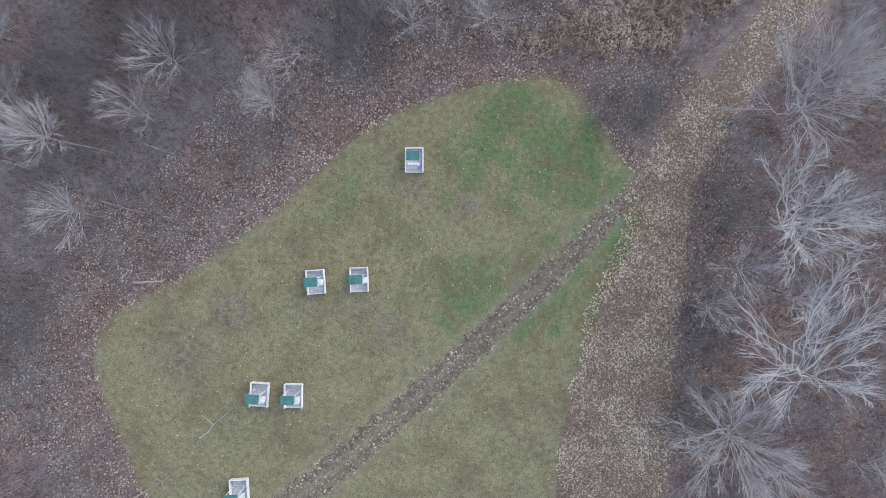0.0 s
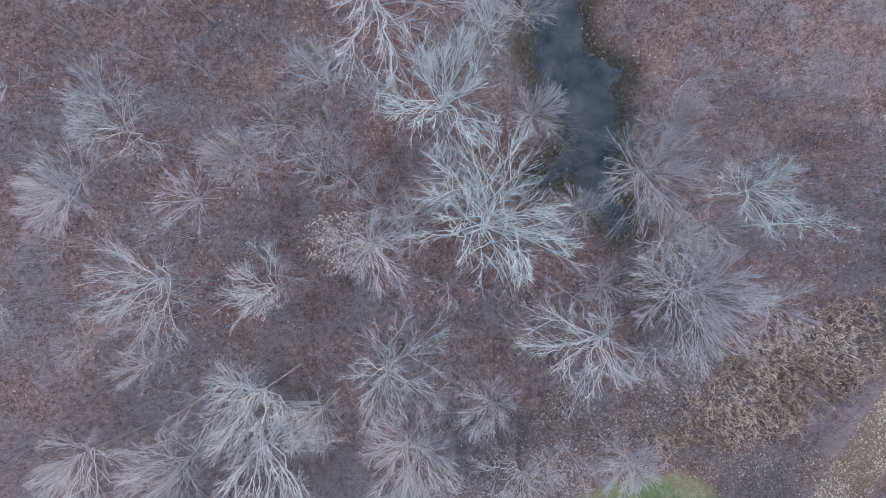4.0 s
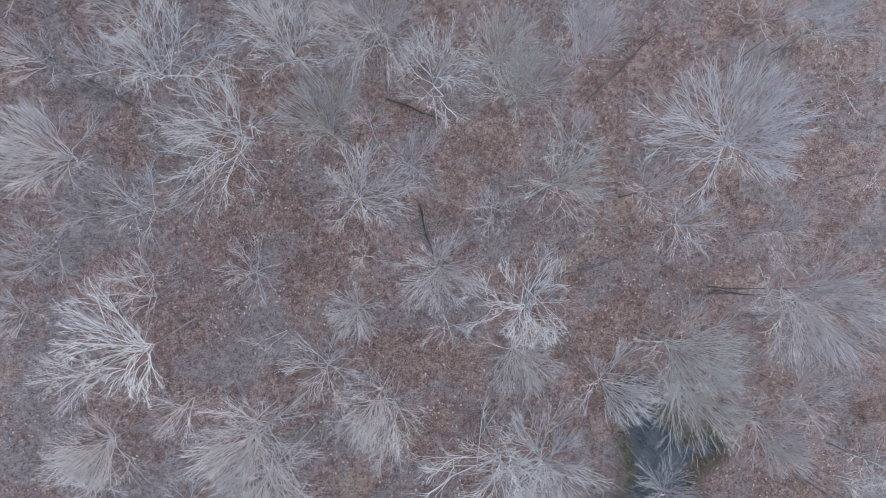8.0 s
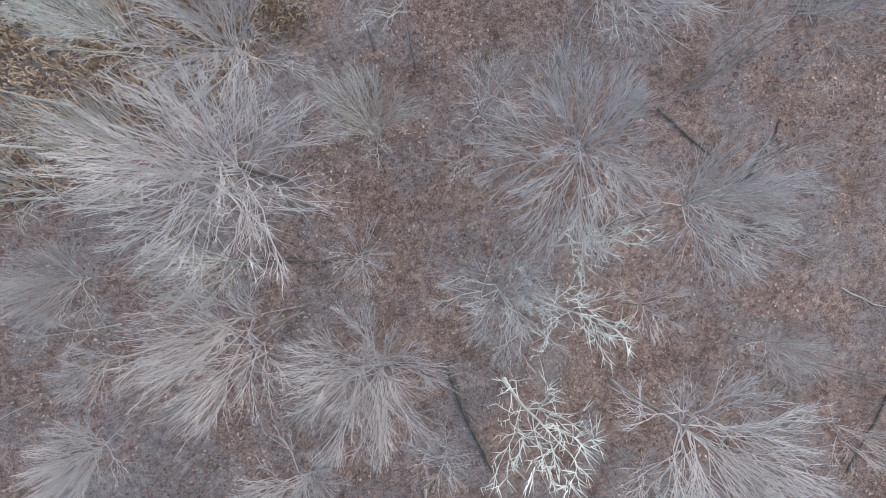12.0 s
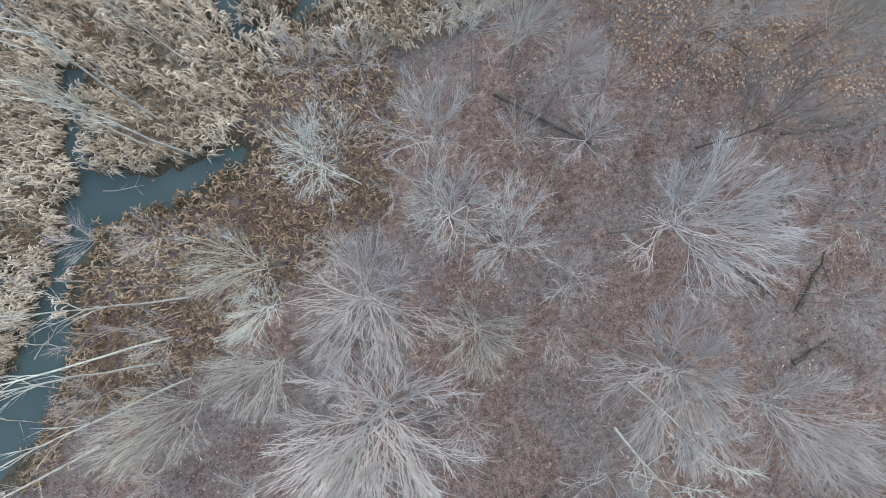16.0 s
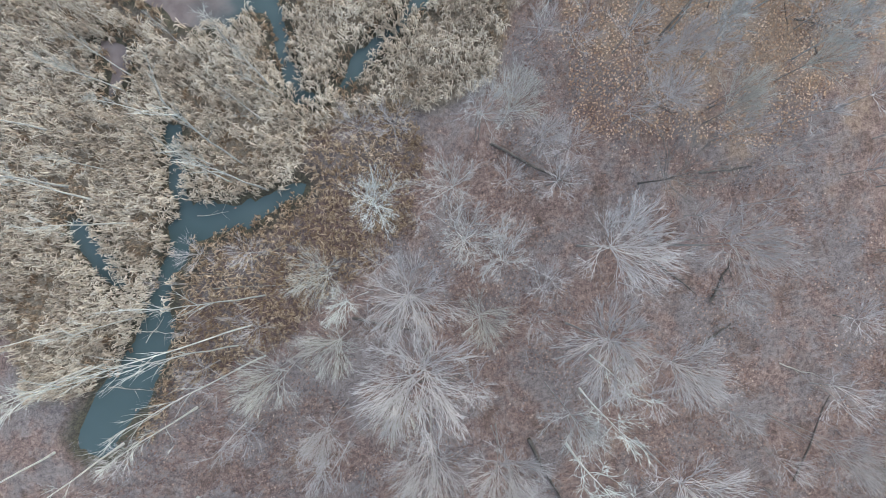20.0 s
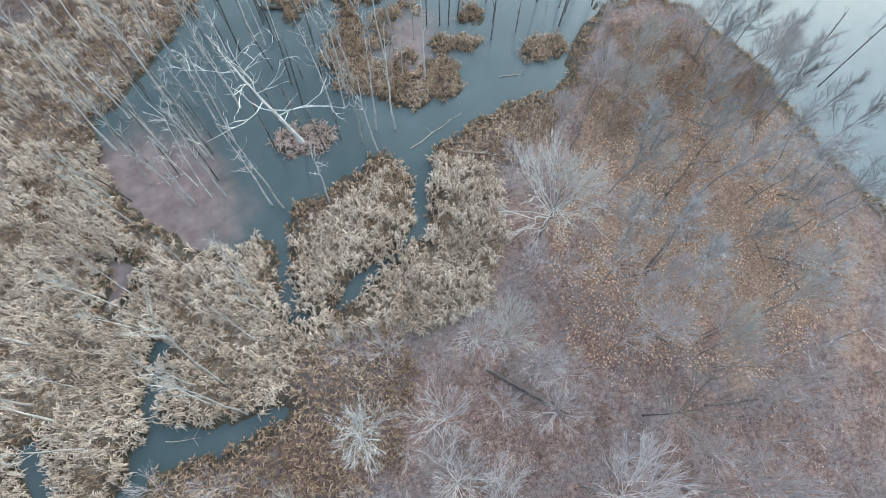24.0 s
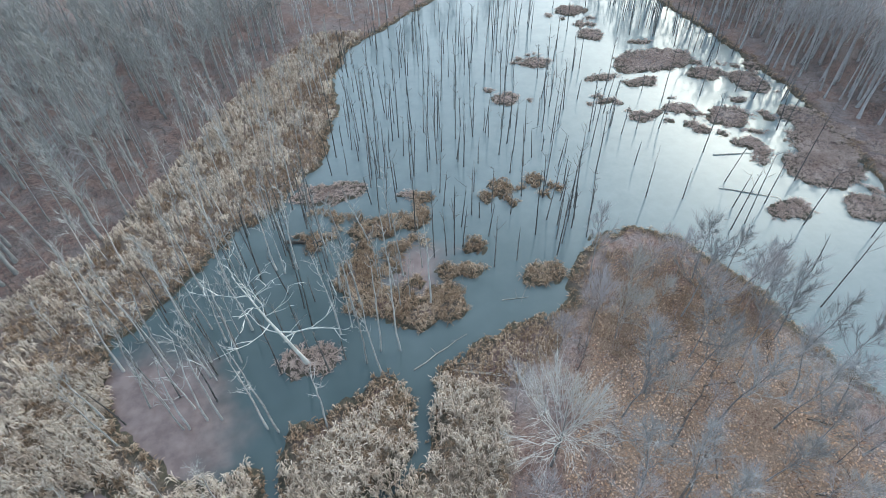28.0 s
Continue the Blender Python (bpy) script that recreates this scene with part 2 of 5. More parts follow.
SEDGE = [(-44.6, 138.6), (-35.0, 137.4), (-33.2, 131.2), (-38.3, 122.9), (-47.0, 119.3), (-55.6, 115.8), (-65.5, 114.5), (-69.7, 111.4), (-73.3, 110.0), (-66.3, 117.9), (-64.2, 122.3), (-60.1, 129.1), (-46.9, 131.2)]
LEFT_BANK = [(-79.6, 182.5), (-67.0, 192.9), (-57.9, 214.4), (-46.6, 238.9), (-29.5, 263.0), (-18.2, 259.3), (-28.5, 233.2), (-32.7, 204.9), (-41.4, 192.4), (-55.9, 178.8), (-63.5, 172.0), (-62.7, 163.5), (-60.0, 157.7), (-52.9, 150.0), (-71.1, 153.8)]
SHORE_SEDGE = [(-29.2, 147.7), (-34.7, 147.4), (-42.2, 148.8), (-43.2, 153.0), (-35.5, 154.7), (-33.0, 158.2), (-27.3, 157.4), (-22.8, 157.0), (-16.9, 159.6), (-6.3, 160.9), (-7.7, 156.1), (-12.4, 154.0), (-17.6, 151.5), (-24.1, 152.6)]
ROAD_REEDS = [(5.0, 17.5), (10.0, 20.5), (14.7, 26.1), (20.6, 27.8), (28.0, 29.8), (31.0, 26.8), (27.5, 22.4), (22.0, 18.9), (17.5, 17.2), (11.7, 16.8)]
WORN = [(-2.1, 5.6, 1.3), (-6.8, -4.9, 1.6), (-4.3, -6.8, 2.2), (-9.2, -15.5, 1.5), (-10.4, -4.8, 0.9), (2.5, 4.0, 1.5), (-18, -5, 2.5), (-22, -9, 3)]
# trees that stand out, by kind and stretch of the flight: x, y and the spread of the crown
TREES = {
    ('d', 0): [(16.6, 35.7, 1.8), (-28.8, 96.8, 2.9), (-25.7, 102.0, 2.5), (-23.6, 105.1, 1.8)],
    ('w', 1): [(-30.4, 119.2, 2.7), (-32.9, 121.0, 3.3), (-33.1, 125.7, 2.5)],
    ('w', 0): [(25.5, -6.4, 5.7), (24.4, 2.1, 4.9), (-5.3, 19.8, 2.6), (-21.2, 22.4, 4.2), (-22.1, 27.0, 4.2), (-13.0, 27.8, 3.8), (-0.1, 28.8, 4.2), (-21.2, 34.4, 2.9), (-29.0, 34.6, 4.0), (-40.3, 46.1, 2.2), (-30.5, 46.2, 3.2), (-16.4, 48.9, 2.5), (-11.8, 51.7, 5.0), (-13.1, 59.1, 4.6), (11.1, 59.3, 1.8), (-37.6, 64.7, 3.8), (-12.3, 69.5, 3.5), (-31.8, 77.9, 3.9), (-34.7, 82.2, 3.8), (-19.2, 82.7, 2.8), (-28.9, 84.9, 3.2), (3.8, 89.3, 1.8), (-29.0, 103.8, 2.8), (-28.3, 130.4, 2.4)],
    ('g', 0): [(20.1, -13.3, 4.2), (-28.2, 8.7, 2.3), (-12.4, 10.9, 1.5), (25.2, 11.4, 4.6), (-35.7, 15.3, 3.3), (-32.6, 15.4, 3.0), (2.5, 20.0, 2.3), (-12.2, 21.9, 3.4), (-28.8, 22.4, 3.0), (-34.4, 23.4, 2.9), (-18.8, 24.7, 2.2), (-6.9, 24.8, 2.3), (7.6, 31.1, 4.5), (-41.5, 35.0, 2.9), (-13.3, 36.3, 2.9), (6.0, 39.7, 3.6), (-35.6, 41.7, 2.5), (-22.2, 43.3, 2.2), (14.0, 56.3, 2.9), (-26.9, 56.9, 2.9), (-38.9, 57.0, 2.5), (-10.7, 58.8, 4.3), (-28.3, 59.2, 3.5), (-20.8, 62.0, 2.6), (-6.2, 65.1, 2.7), (-12.0, 66.0, 2.5), (-23.1, 67.8, 1.8), (-17.8, 71.0, 2.5), (5.0, 71.2, 3.9), (-22.8, 75.6, 2.8)],
    ('g', 1): [(-43.5, 76.1, 3.1), (-1.4, 81.6, 4.6), (-23.4, 85.4, 3.2), (-10.1, 86.0, 2.0), (-29.0, 87.4, 2.3), (-35.7, 90.4, 3.6), (-27.9, 90.8, 1.5), (-47.0, 91.4, 2.6), (-7.5, 93.4, 2.3), (-21.6, 95.2, 4.4), (-40.7, 95.8, 2.8), (-50.1, 100.3, 2.0), (-35.6, 101.2, 3.3), (-41.5, 104.4, 3.3), (-19.3, 105.6, 3.1), (-49.4, 108.4, 2.0), (-25.0, 109.1, 4.1), (-39.7, 111.2, 4.5), (-12.2, 113.9, 3.1), (-21.4, 116.6, 3.9), (-38.6, 117.4, 3.8)],
    ('v', 0): [(13.3, 37.6, 2.9), (-5.0, 38.2, 5.4), (-8.3, 46.6, 4.0), (-4.9, 50.8, 2.1), (-44.0, 118.6, 1.5), (-38.9, 126.0, 2.6)],
    ('t', 0): [(8.3, 35.0, 2.5), (0.7, 63.7, 3.5), (-0.3, 67.1, 3.5), (-9.9, 77.9, 2.8), (-26.7, 80.2, 2.8), (-13.7, 84.4, 2.8), (-15.1, 86.4, 2.6), (-43.5, 108.1, 2.4), (-33.6, 113.7, 2.4), (-52.8, 114.4, 2.8), (-47.1, 115.2, 2.8), (-46.3, 121.8, 2.7), (-25.2, 131.2, 2.7)],
    ('t', 1): [(-16.5, 142.0, 5.2)],
    ('b', 0): [(-16.8, 37.1, 2.2)],
    ('k', 0): [(0.8, 44.3, 1.8), (-3.6, 55.3, 1.8), (-13.3, 120.9, 3.4)],
}

def poly_sd(px, py, poly):
    """Signed distance to a closed outline, negative inside."""
    d, inside = np.full(px.shape, 1e9), np.zeros(px.shape, bool)
    for (ax, ay), (bx, by) in zip(poly, poly[1:] + poly[:1]):
        ex, ey, wx, wy = bx - ax, by - ay, px - ax, py - ay
        t = np.clip((wx * ex + wy * ey) / (ex * ex + ey * ey + 1e-9), 0, 1)
        d = np.minimum(d, (wx - ex * t) ** 2 + (wy - ey * t) ** 2)
        inside ^= ((ay > py) != (by > py)) & (px < (bx - ax) * (py - ay) / (by - ay + 1e-12) + ax)
    return np.where(inside, -1, 1) * np.sqrt(d)


def line_sd(px, py, line):
    """Distance to a band along a line whose points carry half-widths, negative inside."""
    d = np.full(px.shape, 1e9)
    for (ax, ay, ar), (bx, by, br) in zip(line, line[1:]):
        ex, ey, wx, wy = bx - ax, by - ay, px - ax, py - ay
        t = np.clip((wx * ex + wy * ey) / (ex * ex + ey * ey + 1e-9), 0, 1)
        d = np.minimum(d, np.hypot(wx - ex * t, wy - ey * t) - (ar + (br - ar) * t))
    return d


def wobble(px, py, scale, seed=0.0):
    """Smooth uneven waves between about -1 and 1."""
    a = np.sin(px * scale * 1.7 + seed) * np.cos(py * scale * 1.3 - seed * 1.7) + 0.6 * np.sin(px * scale * 3.1 - py * scale * 2.3 + seed * 2.9)
    return (a + 0.5 * np.sin(px * scale * 5.3 + py * scale * 6.7 + seed * 0.7) + 0.35 * np.cos(px * scale * 11.3 - py * scale * 9.1 + seed)) / 2.2


def water_sd(px, py):
    qx, qy = px + 1.1 * wobble(px, py, 0.55, 1), py + 1.1 * wobble(px, py, 0.55, 4)
    d = poly_sd(qx, qy, POND)
    for cx, cy, rx, ry in ISLANDS:
        d = np.maximum(d, -(np.hypot((qx - cx) / rx, (qy - cy) / ry) - 1) * min(rx, ry))
    qx, qy = px + 0.5 * wobble(px, py, 0.8, 2), py + 0.5 * wobble(px, py, 0.8, 5)
    for s in STREAMS:
        d = np.minimum(d, line_sd(qx, qy, s))
    return d


def ground_z(px, py, wsd=None):
    wsd = water_sd(px, py) if wsd is None else wsd
    k = np.clip((0.9 - wsd) / 2.4, 0, 1)
    k = k * k * (3 - 2 * k)
    base = 0.05 * wobble(px, py, 0.35, 3) + 0.03 * wobble(px, py, 1.1, 6)
    rut = np.clip(-line_sd(px, py, RUT) / 0.6, 0, 1) * 0.10
    return base * (1 - k) - rut - 0.62 * k


def mesh_object(name, verts, faces, material, parent=None, label=""):
    me = bpy.data.meshes.new(name)
    me.from_pydata(verts, [], faces)
    me.materials.append(material)
    ob = new(name, me)
    if parent is not None:
        ob.parent = parent
    if label:
        ob["label"] = label
    return ob


def fast_mesh(name, verts, faces, material):
    """A mesh from arrays of corners and of equal-sided faces."""
    verts, faces = np.asarray(verts, np.float32), np.asarray(faces, np.int32)
    me = bpy.data.meshes.new(name)
    me.vertices.add(len(verts))
    me.vertices.foreach_set("co", verts.ravel())
    k = faces.shape[1]
    me.loops.add(faces.size)
    me.loops.foreach_set("vertex_index", faces.ravel())
    me.polygons.add(len(faces))
    me.polygons.foreach_set("loop_start", np.arange(len(faces), dtype=np.int32) * k)
    me.update(calc_edges=True)
    me.validate()
    me.materials.append(material)
    return me


# ---- ground cover: one shader reads the distances to lawn, track, ruts and water ----
def ground_material():
    m, n, l = nodes_of("ground_cover", 0.95)

    def attr(name):
        a = n.new("ShaderNodeAttribute")
        a.attribute_name = name
        return a.outputs["Fac"]

    n1, n2, n4 = noise_node(n, l, 0.09, 3), noise_node(n, l, 0.55, 5), noise_node(n, l, 9.0, 4, 0.75)
    fine = math_node(n, l, "MULTIPLY_ADD", noise_node(n, l, 2.1, 6, 0.8), 0.45, math_node(n, l, "MULTIPLY", noise_node(n, l, 8.0, 6, 0.8), 0.55))
    n3 = math_node(n, l, "MULTIPLY_ADD", math_node(n, l, "MULTIPLY_ADD", n2, 0.14, fine), 3.2, -1.325)
    jag = math_node(n, l, "MULTIPLY_ADD", n3, 1.6, math_node(n, l, "MULTIPLY_ADD", n2, 1.2, -1.4))
    litter = ramp(n, l, n3, (0.2, (0.056, 0.039, 0.036)), (0.5, (0.180, 0.118, 0.103)), (0.85, (0.385, 0.28, 0.24)))
    mauve = ramp(n, l, n3, (0.2, (0.075, 0.058, 0.056)), (0.85, (0.31, 0.25, 0.238)))
    rust = ramp(n, l, n3, (0.2, (0.10, 0.062, 0.045)), (0.85, (0.42, 0.30, 0.225)))
    wood = mix(n, l, step_node(n, l, noise_node(n, l, 0.13, 7, 0.7), 0.44, 0.56), litter, mauve)
    mould = ramp(n, l, n3, (0.2, (0.045, 0.030, 0.026)), (0.85, (0.22, 0.145, 0.115)))
    wood = mix(n, l, math_node(n, l, "MULTIPLY", step_node(n, l, noise_node(n, l, 0.3, 7, 0.75), 0.50, 0.64), 0.75), wood, mould)
    wood = mix(n, l, step_node(n, l, math_node(n, l, "ADD", attr("rust"), math_node(n, l, "MULTIPLY_ADD", noise_node(n, l, 0.24, 6, 0.7), 1.0, -0.5)), 0.3, 0.9), wood, rust)
    mat = ramp(n, l, n3, (0.2, (0.09, 0.067, 0.05)), (0.85, (0.40, 0.32, 0.25)))
    wood = mix(n, l, attr("reed_mat"), wood, mat)
    green = ramp(n, l, n3, (0.25, (0.070, 0.104, 0.038)), (0.75, (0.158, 0.208, 0.09)))
    straw = ramp(n, l, n3, (0.25, (0.136, 0.122, 0.064)), (0.75, (0.305, 0.268, 0.158)))
    turf = mix(n, l, step_node(n, l, math_node(n, l, "ADD", attr("green"), math_node(n, l, "MULTIPLY_ADD", n1, 3.4, math_node(n, l, "MULTIPLY_ADD", n2, 1.8, -2.6))), 0.0, 0.8), straw, green)
    turf = mix(n, l, math_node(n, l, "MULTIPLY", step_node(n, l, noise_node(n, l, 0.2, 8, 0.78), 0.46, 0.62), 0.7), turf, ramp(n, l, fine, (0.35, (0.095, 0.074, 0.043)), (0.65, (0.235, 0.18, 0.11))))
    soil = ramp(n, l, n3, (0.2, (0.075, 0.058, 0.042)), (0.8, (0.29, 0.235, 0.18)))
    rut_d = math_node(n, l, "MULTIPLY_ADD", jag, 0.8, attr("d_rut"))
    turf = mix(n, l, math_node(n, l, "MULTIPLY", step_node(n, l, rut_d, 1.4, -0.6), 0.75), turf, ramp(n, l, n3, (0.2, (0.15, 0.135, 0.085)), (0.8, (0.36, 0.325, 0.235))))
    rut_d = math_node(n, l, "MULTIPLY_ADD", jag, 0.6, attr("d_rut"))
    turf = mix(n, l, math_node(n, l, "MULTIPLY", step_node(n, l, rut_d, 0.15, -0.15), step_node(n, l, rut_d, -0.95, -0.6)), turf, soil)
    road = ramp(n, l, n4, (0.3, (0.06, 0.043, 0.036)), (0.5, (0.20, 0.155, 0.128)), (0.7, (0.46, 0.38, 0.32)))
    c = mix(n, l, step_node(n, l, math_node(n, l, "ADD", attr("d_road"), math_node(n, l, "MULTIPLY", jag, 1.6)), 0.9, -0.9), wood, road)
    c = mix(n, l, step_node(n, l, math_node(n, l, "ADD", attr("d_lawn"), math_node(n, l, "MULTIPLY", jag, 0.7)), 0.35, -0.35), c, turf)
    c = mix(n, l, math_node(n, l, "MULTIPLY", step_node(n, l, math_node(n, l, "ADD", attr("worn"), math_node(n, l, "MULTIPLY", jag, 0.45)), 0.3, 0.95), 0.7), c, soil)
    mud = ramp(n, l, n3, (0.3, (0.035, 0.032, 0.026)), (0.7, (0.10, 0.085, 0.06)))
    c = mix(n, l, step_node(n, l, math_node(n, l, "MULTIPLY_ADD", n2, -2.0, attr("d_water")), 1.6, -0.8), c, mud)
    l.new(c, n["Principled BSDF"].inputs["Base Color"])
    bump_to(n, l, math_node(n, l, "ADD", n3, n4), 0.45, 0.06)
    return m


M_GROUND = ground_material()
STEP = 0.8
X0, X1, Y0, Y1 = -98.0, 77.0, -35.0, 301.0
gx, gy = np.arange(X0, X1 + 0.01, STEP), np.arange(Y0, Y1 + 0.01, STEP)
GX, GY = np.meshgrid(gx, gy)
W_SD, LAWN_SD = water_sd(GX, GY), poly_sd(GX, GY, LAWN)
ROAD_SD, RUT_SD = line_sd(GX, GY, ROAD), line_sd(GX, GY, RUT)
ring = np.minimum.reduce([GX - X0, X1 - GX, GY - Y0, Y1 - GY])
GZ = ground_z(GX, GY, W_SD) * np.clip(ring / 3, 0, 1)
green_m = 0.68 - 0.045 * np.hypot(GX - 9, GY - 6) + 0.25 * wobble(GX, GY, 0.25, 8)
rust_m = 1.45 - np.hypot((GX - 3) / 18, (GY - 143) / 22) + 0.4 * wobble(GX, GY, 0.3, 2)
rust_m = np.maximum(rust_m, 0.45 * wobble(GX, GY, 0.11, 12) + 0.1)


worn_m = np.zeros(GX.shape)
for cx, cy, r in WORN:
    worn_m = np.maximum(worn_m, np.exp(-((GX - cx) ** 2 + (GY - cy) ** 2) / r ** 2))


reed_m = np.maximum(np.clip(0.5 - poly_sd(GX, GY, REEDS), 0, 1), 0.5 * np.clip(0.5 - poly_sd(GX, GY, LEFT_BANK), 0, 1))


def ground_sheet(name, mask, label, category):
    jj, ii = np.nonzero(mask)
    w = len(gx)
    quads = np.stack([jj * w + ii, jj * w + ii + 1, (jj + 1) * w + ii + 1, (jj + 1) * w + ii], 1)
    used, flat = np.unique(quads, return_inverse=True)
    co = np.stack([GX.ravel(), GY.ravel(), GZ.ravel()], 1)[used]
    me = fast_mesh(name, co, flat.reshape(-1, 4), M_GROUND)
    for key, values in (("d_water", W_SD), ("d_lawn", LAWN_SD), ("d_road", ROAD_SD), ("d_rut", RUT_SD), ("green", green_m), ("rust", rust_m), ("worn", worn_m), ("reed_mat", reed_m)):
        a = me.attributes.new(key, "FLOAT", "POINT")
        a.data.foreach_set("value", values.ravel()[used].astype(np.float32))
    me.polygons.foreach_set("use_smooth", np.ones(len(me.polygons), bool))
    return tagged(new(name, me), label, category, kind="structure")


cell = lambda a: (a[:-1, :-1] + a[1:, 1:]) / 2
in_lawn, in_road = cell(LAWN_SD) < 0, cell(ROAD_SD) < 0
ground_sheet("ground", ~in_lawn & ~in_road, "leaf-littered brown woodland floor with damp hollows", "ground")
ground_sheet("lawn", in_lawn, "mown winter grass clearing with worn muddy wheel ruts", "lawn")
ground_sheet("dirt_track", in_road & ~in_lawn, "track under pale fallen leaves along the clearing", "track")
B = 2600.0
X0, X1, Y0, Y1 = float(gx[0]), float(gx[-1]), float(gy[0]), float(gy[-1])
far_v = [(X0, Y0, 0), (X1, Y0, 0), (X1, Y1, 0), (X0, Y1, 0), (-B, -B, 0), (B, -B, 0), (B, B, 0), (-B, B, 0)]
far_me = bpy.data.meshes.new("far_ground")
far_me.from_pydata(far_v, [], [(0, 4, 5, 1), (1, 5, 6, 2), (2, 6, 7, 3), (3, 7, 4, 0)])
far_me.materials.append(M_GROUND)
for key, v in (("d_water", 50.0), ("d_lawn", 50.0), ("d_road", 50.0), ("d_rut", 50.0)):
    a = far_me.attributes.new(key, "FLOAT", "POINT")
    a.data.foreach_set("value", [v] * 8)
tagged(new("ground", far_me), "leaf-littered woodland floor running on to the horizon", "ground", kind="structure")

# ---- water ----
m, n, l = nodes_of("pond_water", 0.06)
p = n["Principled BSDF"]
p.inputs["Specular IOR Level"].default_value, p.inputs["IOR"].default_value = 0.5, 1.33
deep = ramp(n, l, noise_node(n, l, 0.06, 3), (0.35, (0.046, 0.066, 0.070)), (0.65, (0.074, 0.096, 0.102)))
silt = ramp(n, l, noise_node(n, l, 0.5, 4), (0.35, (0.150, 0.110, 0.104)), (0.65, (0.225, 0.170, 0.160)))
here = n.new("ShaderNodeNewGeometry")
away = n.new("ShaderNodeVectorMath")
away.operation = "DISTANCE"
away.inputs[1].default_value = (-60, 157.0, WATER_Z)
l.new(here.outputs["Position"], away.inputs[0])
shoal = n.new("ShaderNodeVectorMath")
shoal.operation = "DISTANCE"
shoal.inputs[1].default_value = (-23.8, 173.6, WATER_Z)
l.new(here.outputs["Position"], shoal.inputs[0])
nearest = math_node(n, l, "MINIMUM", away.outputs["Value"], math_node(n, l, "MULTIPLY_ADD", shoal.outputs["Value"], 1.0, 6.5))
shallow = step_node(n, l, math_node(n, l, "MULTIPLY_ADD", noise_node(n, l, 0.16, 3), 9.0, nearest), 18.5, 12.5)
# thinly iced, greyer tone over the wider far end, open water by the reeds
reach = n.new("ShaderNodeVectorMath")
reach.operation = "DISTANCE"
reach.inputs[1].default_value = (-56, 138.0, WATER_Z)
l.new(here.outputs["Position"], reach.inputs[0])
# reflected pale sky is painted into this tone, growing with distance from the reeds
ice_sheen = ramp(n, l, noise_node(n, l, 0.35, 6, 0.7), (0.3, (0.142, 0.170, 0.178)), (0.7, (0.172, 0.200, 0.208)))
far_sheen = step_node(n, l, math_node(n, l, "MULTIPLY_ADD", noise_node(n, l, 0.05, 5, 0.6), 26.0, reach.outputs["Value"]), 44.0, 96.0)
l.new(mix(n, l, shallow, mix(n, l, far_sheen, deep, ice_sheen), silt), p.inputs["Base Color"])
bump_to(n, l, noise_node(n, l, 1.2, 2), 0.04, 0.05)
M_WATER = m
wx0, wx1, wy0, wy1 = -96.0, 75.0, 108.0, 299.0
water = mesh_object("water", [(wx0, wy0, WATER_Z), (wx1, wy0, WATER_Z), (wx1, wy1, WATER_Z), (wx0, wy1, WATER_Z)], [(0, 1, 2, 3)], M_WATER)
m, n, l = nodes_of("pool_water", 0.12)
n["Principled BSDF"].inputs["IOR"].default_value = 1.33
l.new(ramp(n, l, noise_node(n, l, 0.5, 5), (0.35, (0.035, 0.042, 0.050)), (0.65, (0.10, 0.10, 0.108))), n["Principled BSDF"].inputs["Base Color"])
bump_to(n, l, noise_node(n, l, 1.5, 2), 0.05, 0.05)
pool = mesh_object("water", [(-8, 32, WATER_Z), (14, 32, WATER_Z), (14, 68, WATER_Z), (-8, 68, WATER_Z)], [(0, 1, 2, 3)], m)
tagged(pool, "dark still pool in a hollow of the wood", "water", kind="structure")
tagged(water, "still dark teal pond water, thinly iced far out, sky sheen painted in", "water", kind="structure")


# ---- trees ----
def tube(verts, faces, pts, radii, sides):
    """A tapered round limb along pts; it ends in a point when its last radius is 0."""
    pts = [Vector(q) for q in pts]
    start = len(verts)
    for k, (q, r) in enumerate(zip(pts, radii)):
        ahead = (pts[min(k + 1, len(pts) - 1)] - pts[max(k - 1, 0)]).normalized()
        side = ahead.cross(Vector((0.31, 0.95, 0.05)))
        if side.length < 0.05:
            side = ahead.cross(Vector((1, 0, 0)))
        side.normalize()
        up = side.cross(ahead)
        if r <= 0 and k == len(pts) - 1:
            verts.append(tuple(q))
            base = start + (k - 1) * sides
            faces += [(base + i, base + (i + 1) % sides, len(verts) - 1) for i in range(sides)]
            return
        for i in range(sides):
            a = 2 * math.pi * i / sides
            verts.append(tuple(q + side * (r * math.cos(a)) + up * (r * math.sin(a))))
        if k:
            a, b = start + (k - 1) * sides, start + k * sides
            faces += [(a + i, a + (i + 1) % sides, b + (i + 1) % sides, b + i) for i in range(sides)]


def unit(az, up):
    return Vector((math.cos(az) * math.cos(up), math.sin(az) * math.cos(up), math.sin(up)))


def grow(start, way, length, segs, rise, jitter, rnd):
    pts, q, d = [start], start.copy(), way.copy()
    for _ in range(segs):
        d = (d + Vector((rnd.uniform(-1, 1), rnd.uniform(-1, 1), rnd.uniform(-1, 1))) * jitter + Vector((0, 0, rise))).normalized()
        q = q + d * (length / segs)
        pts.append(q.copy())
    return pts


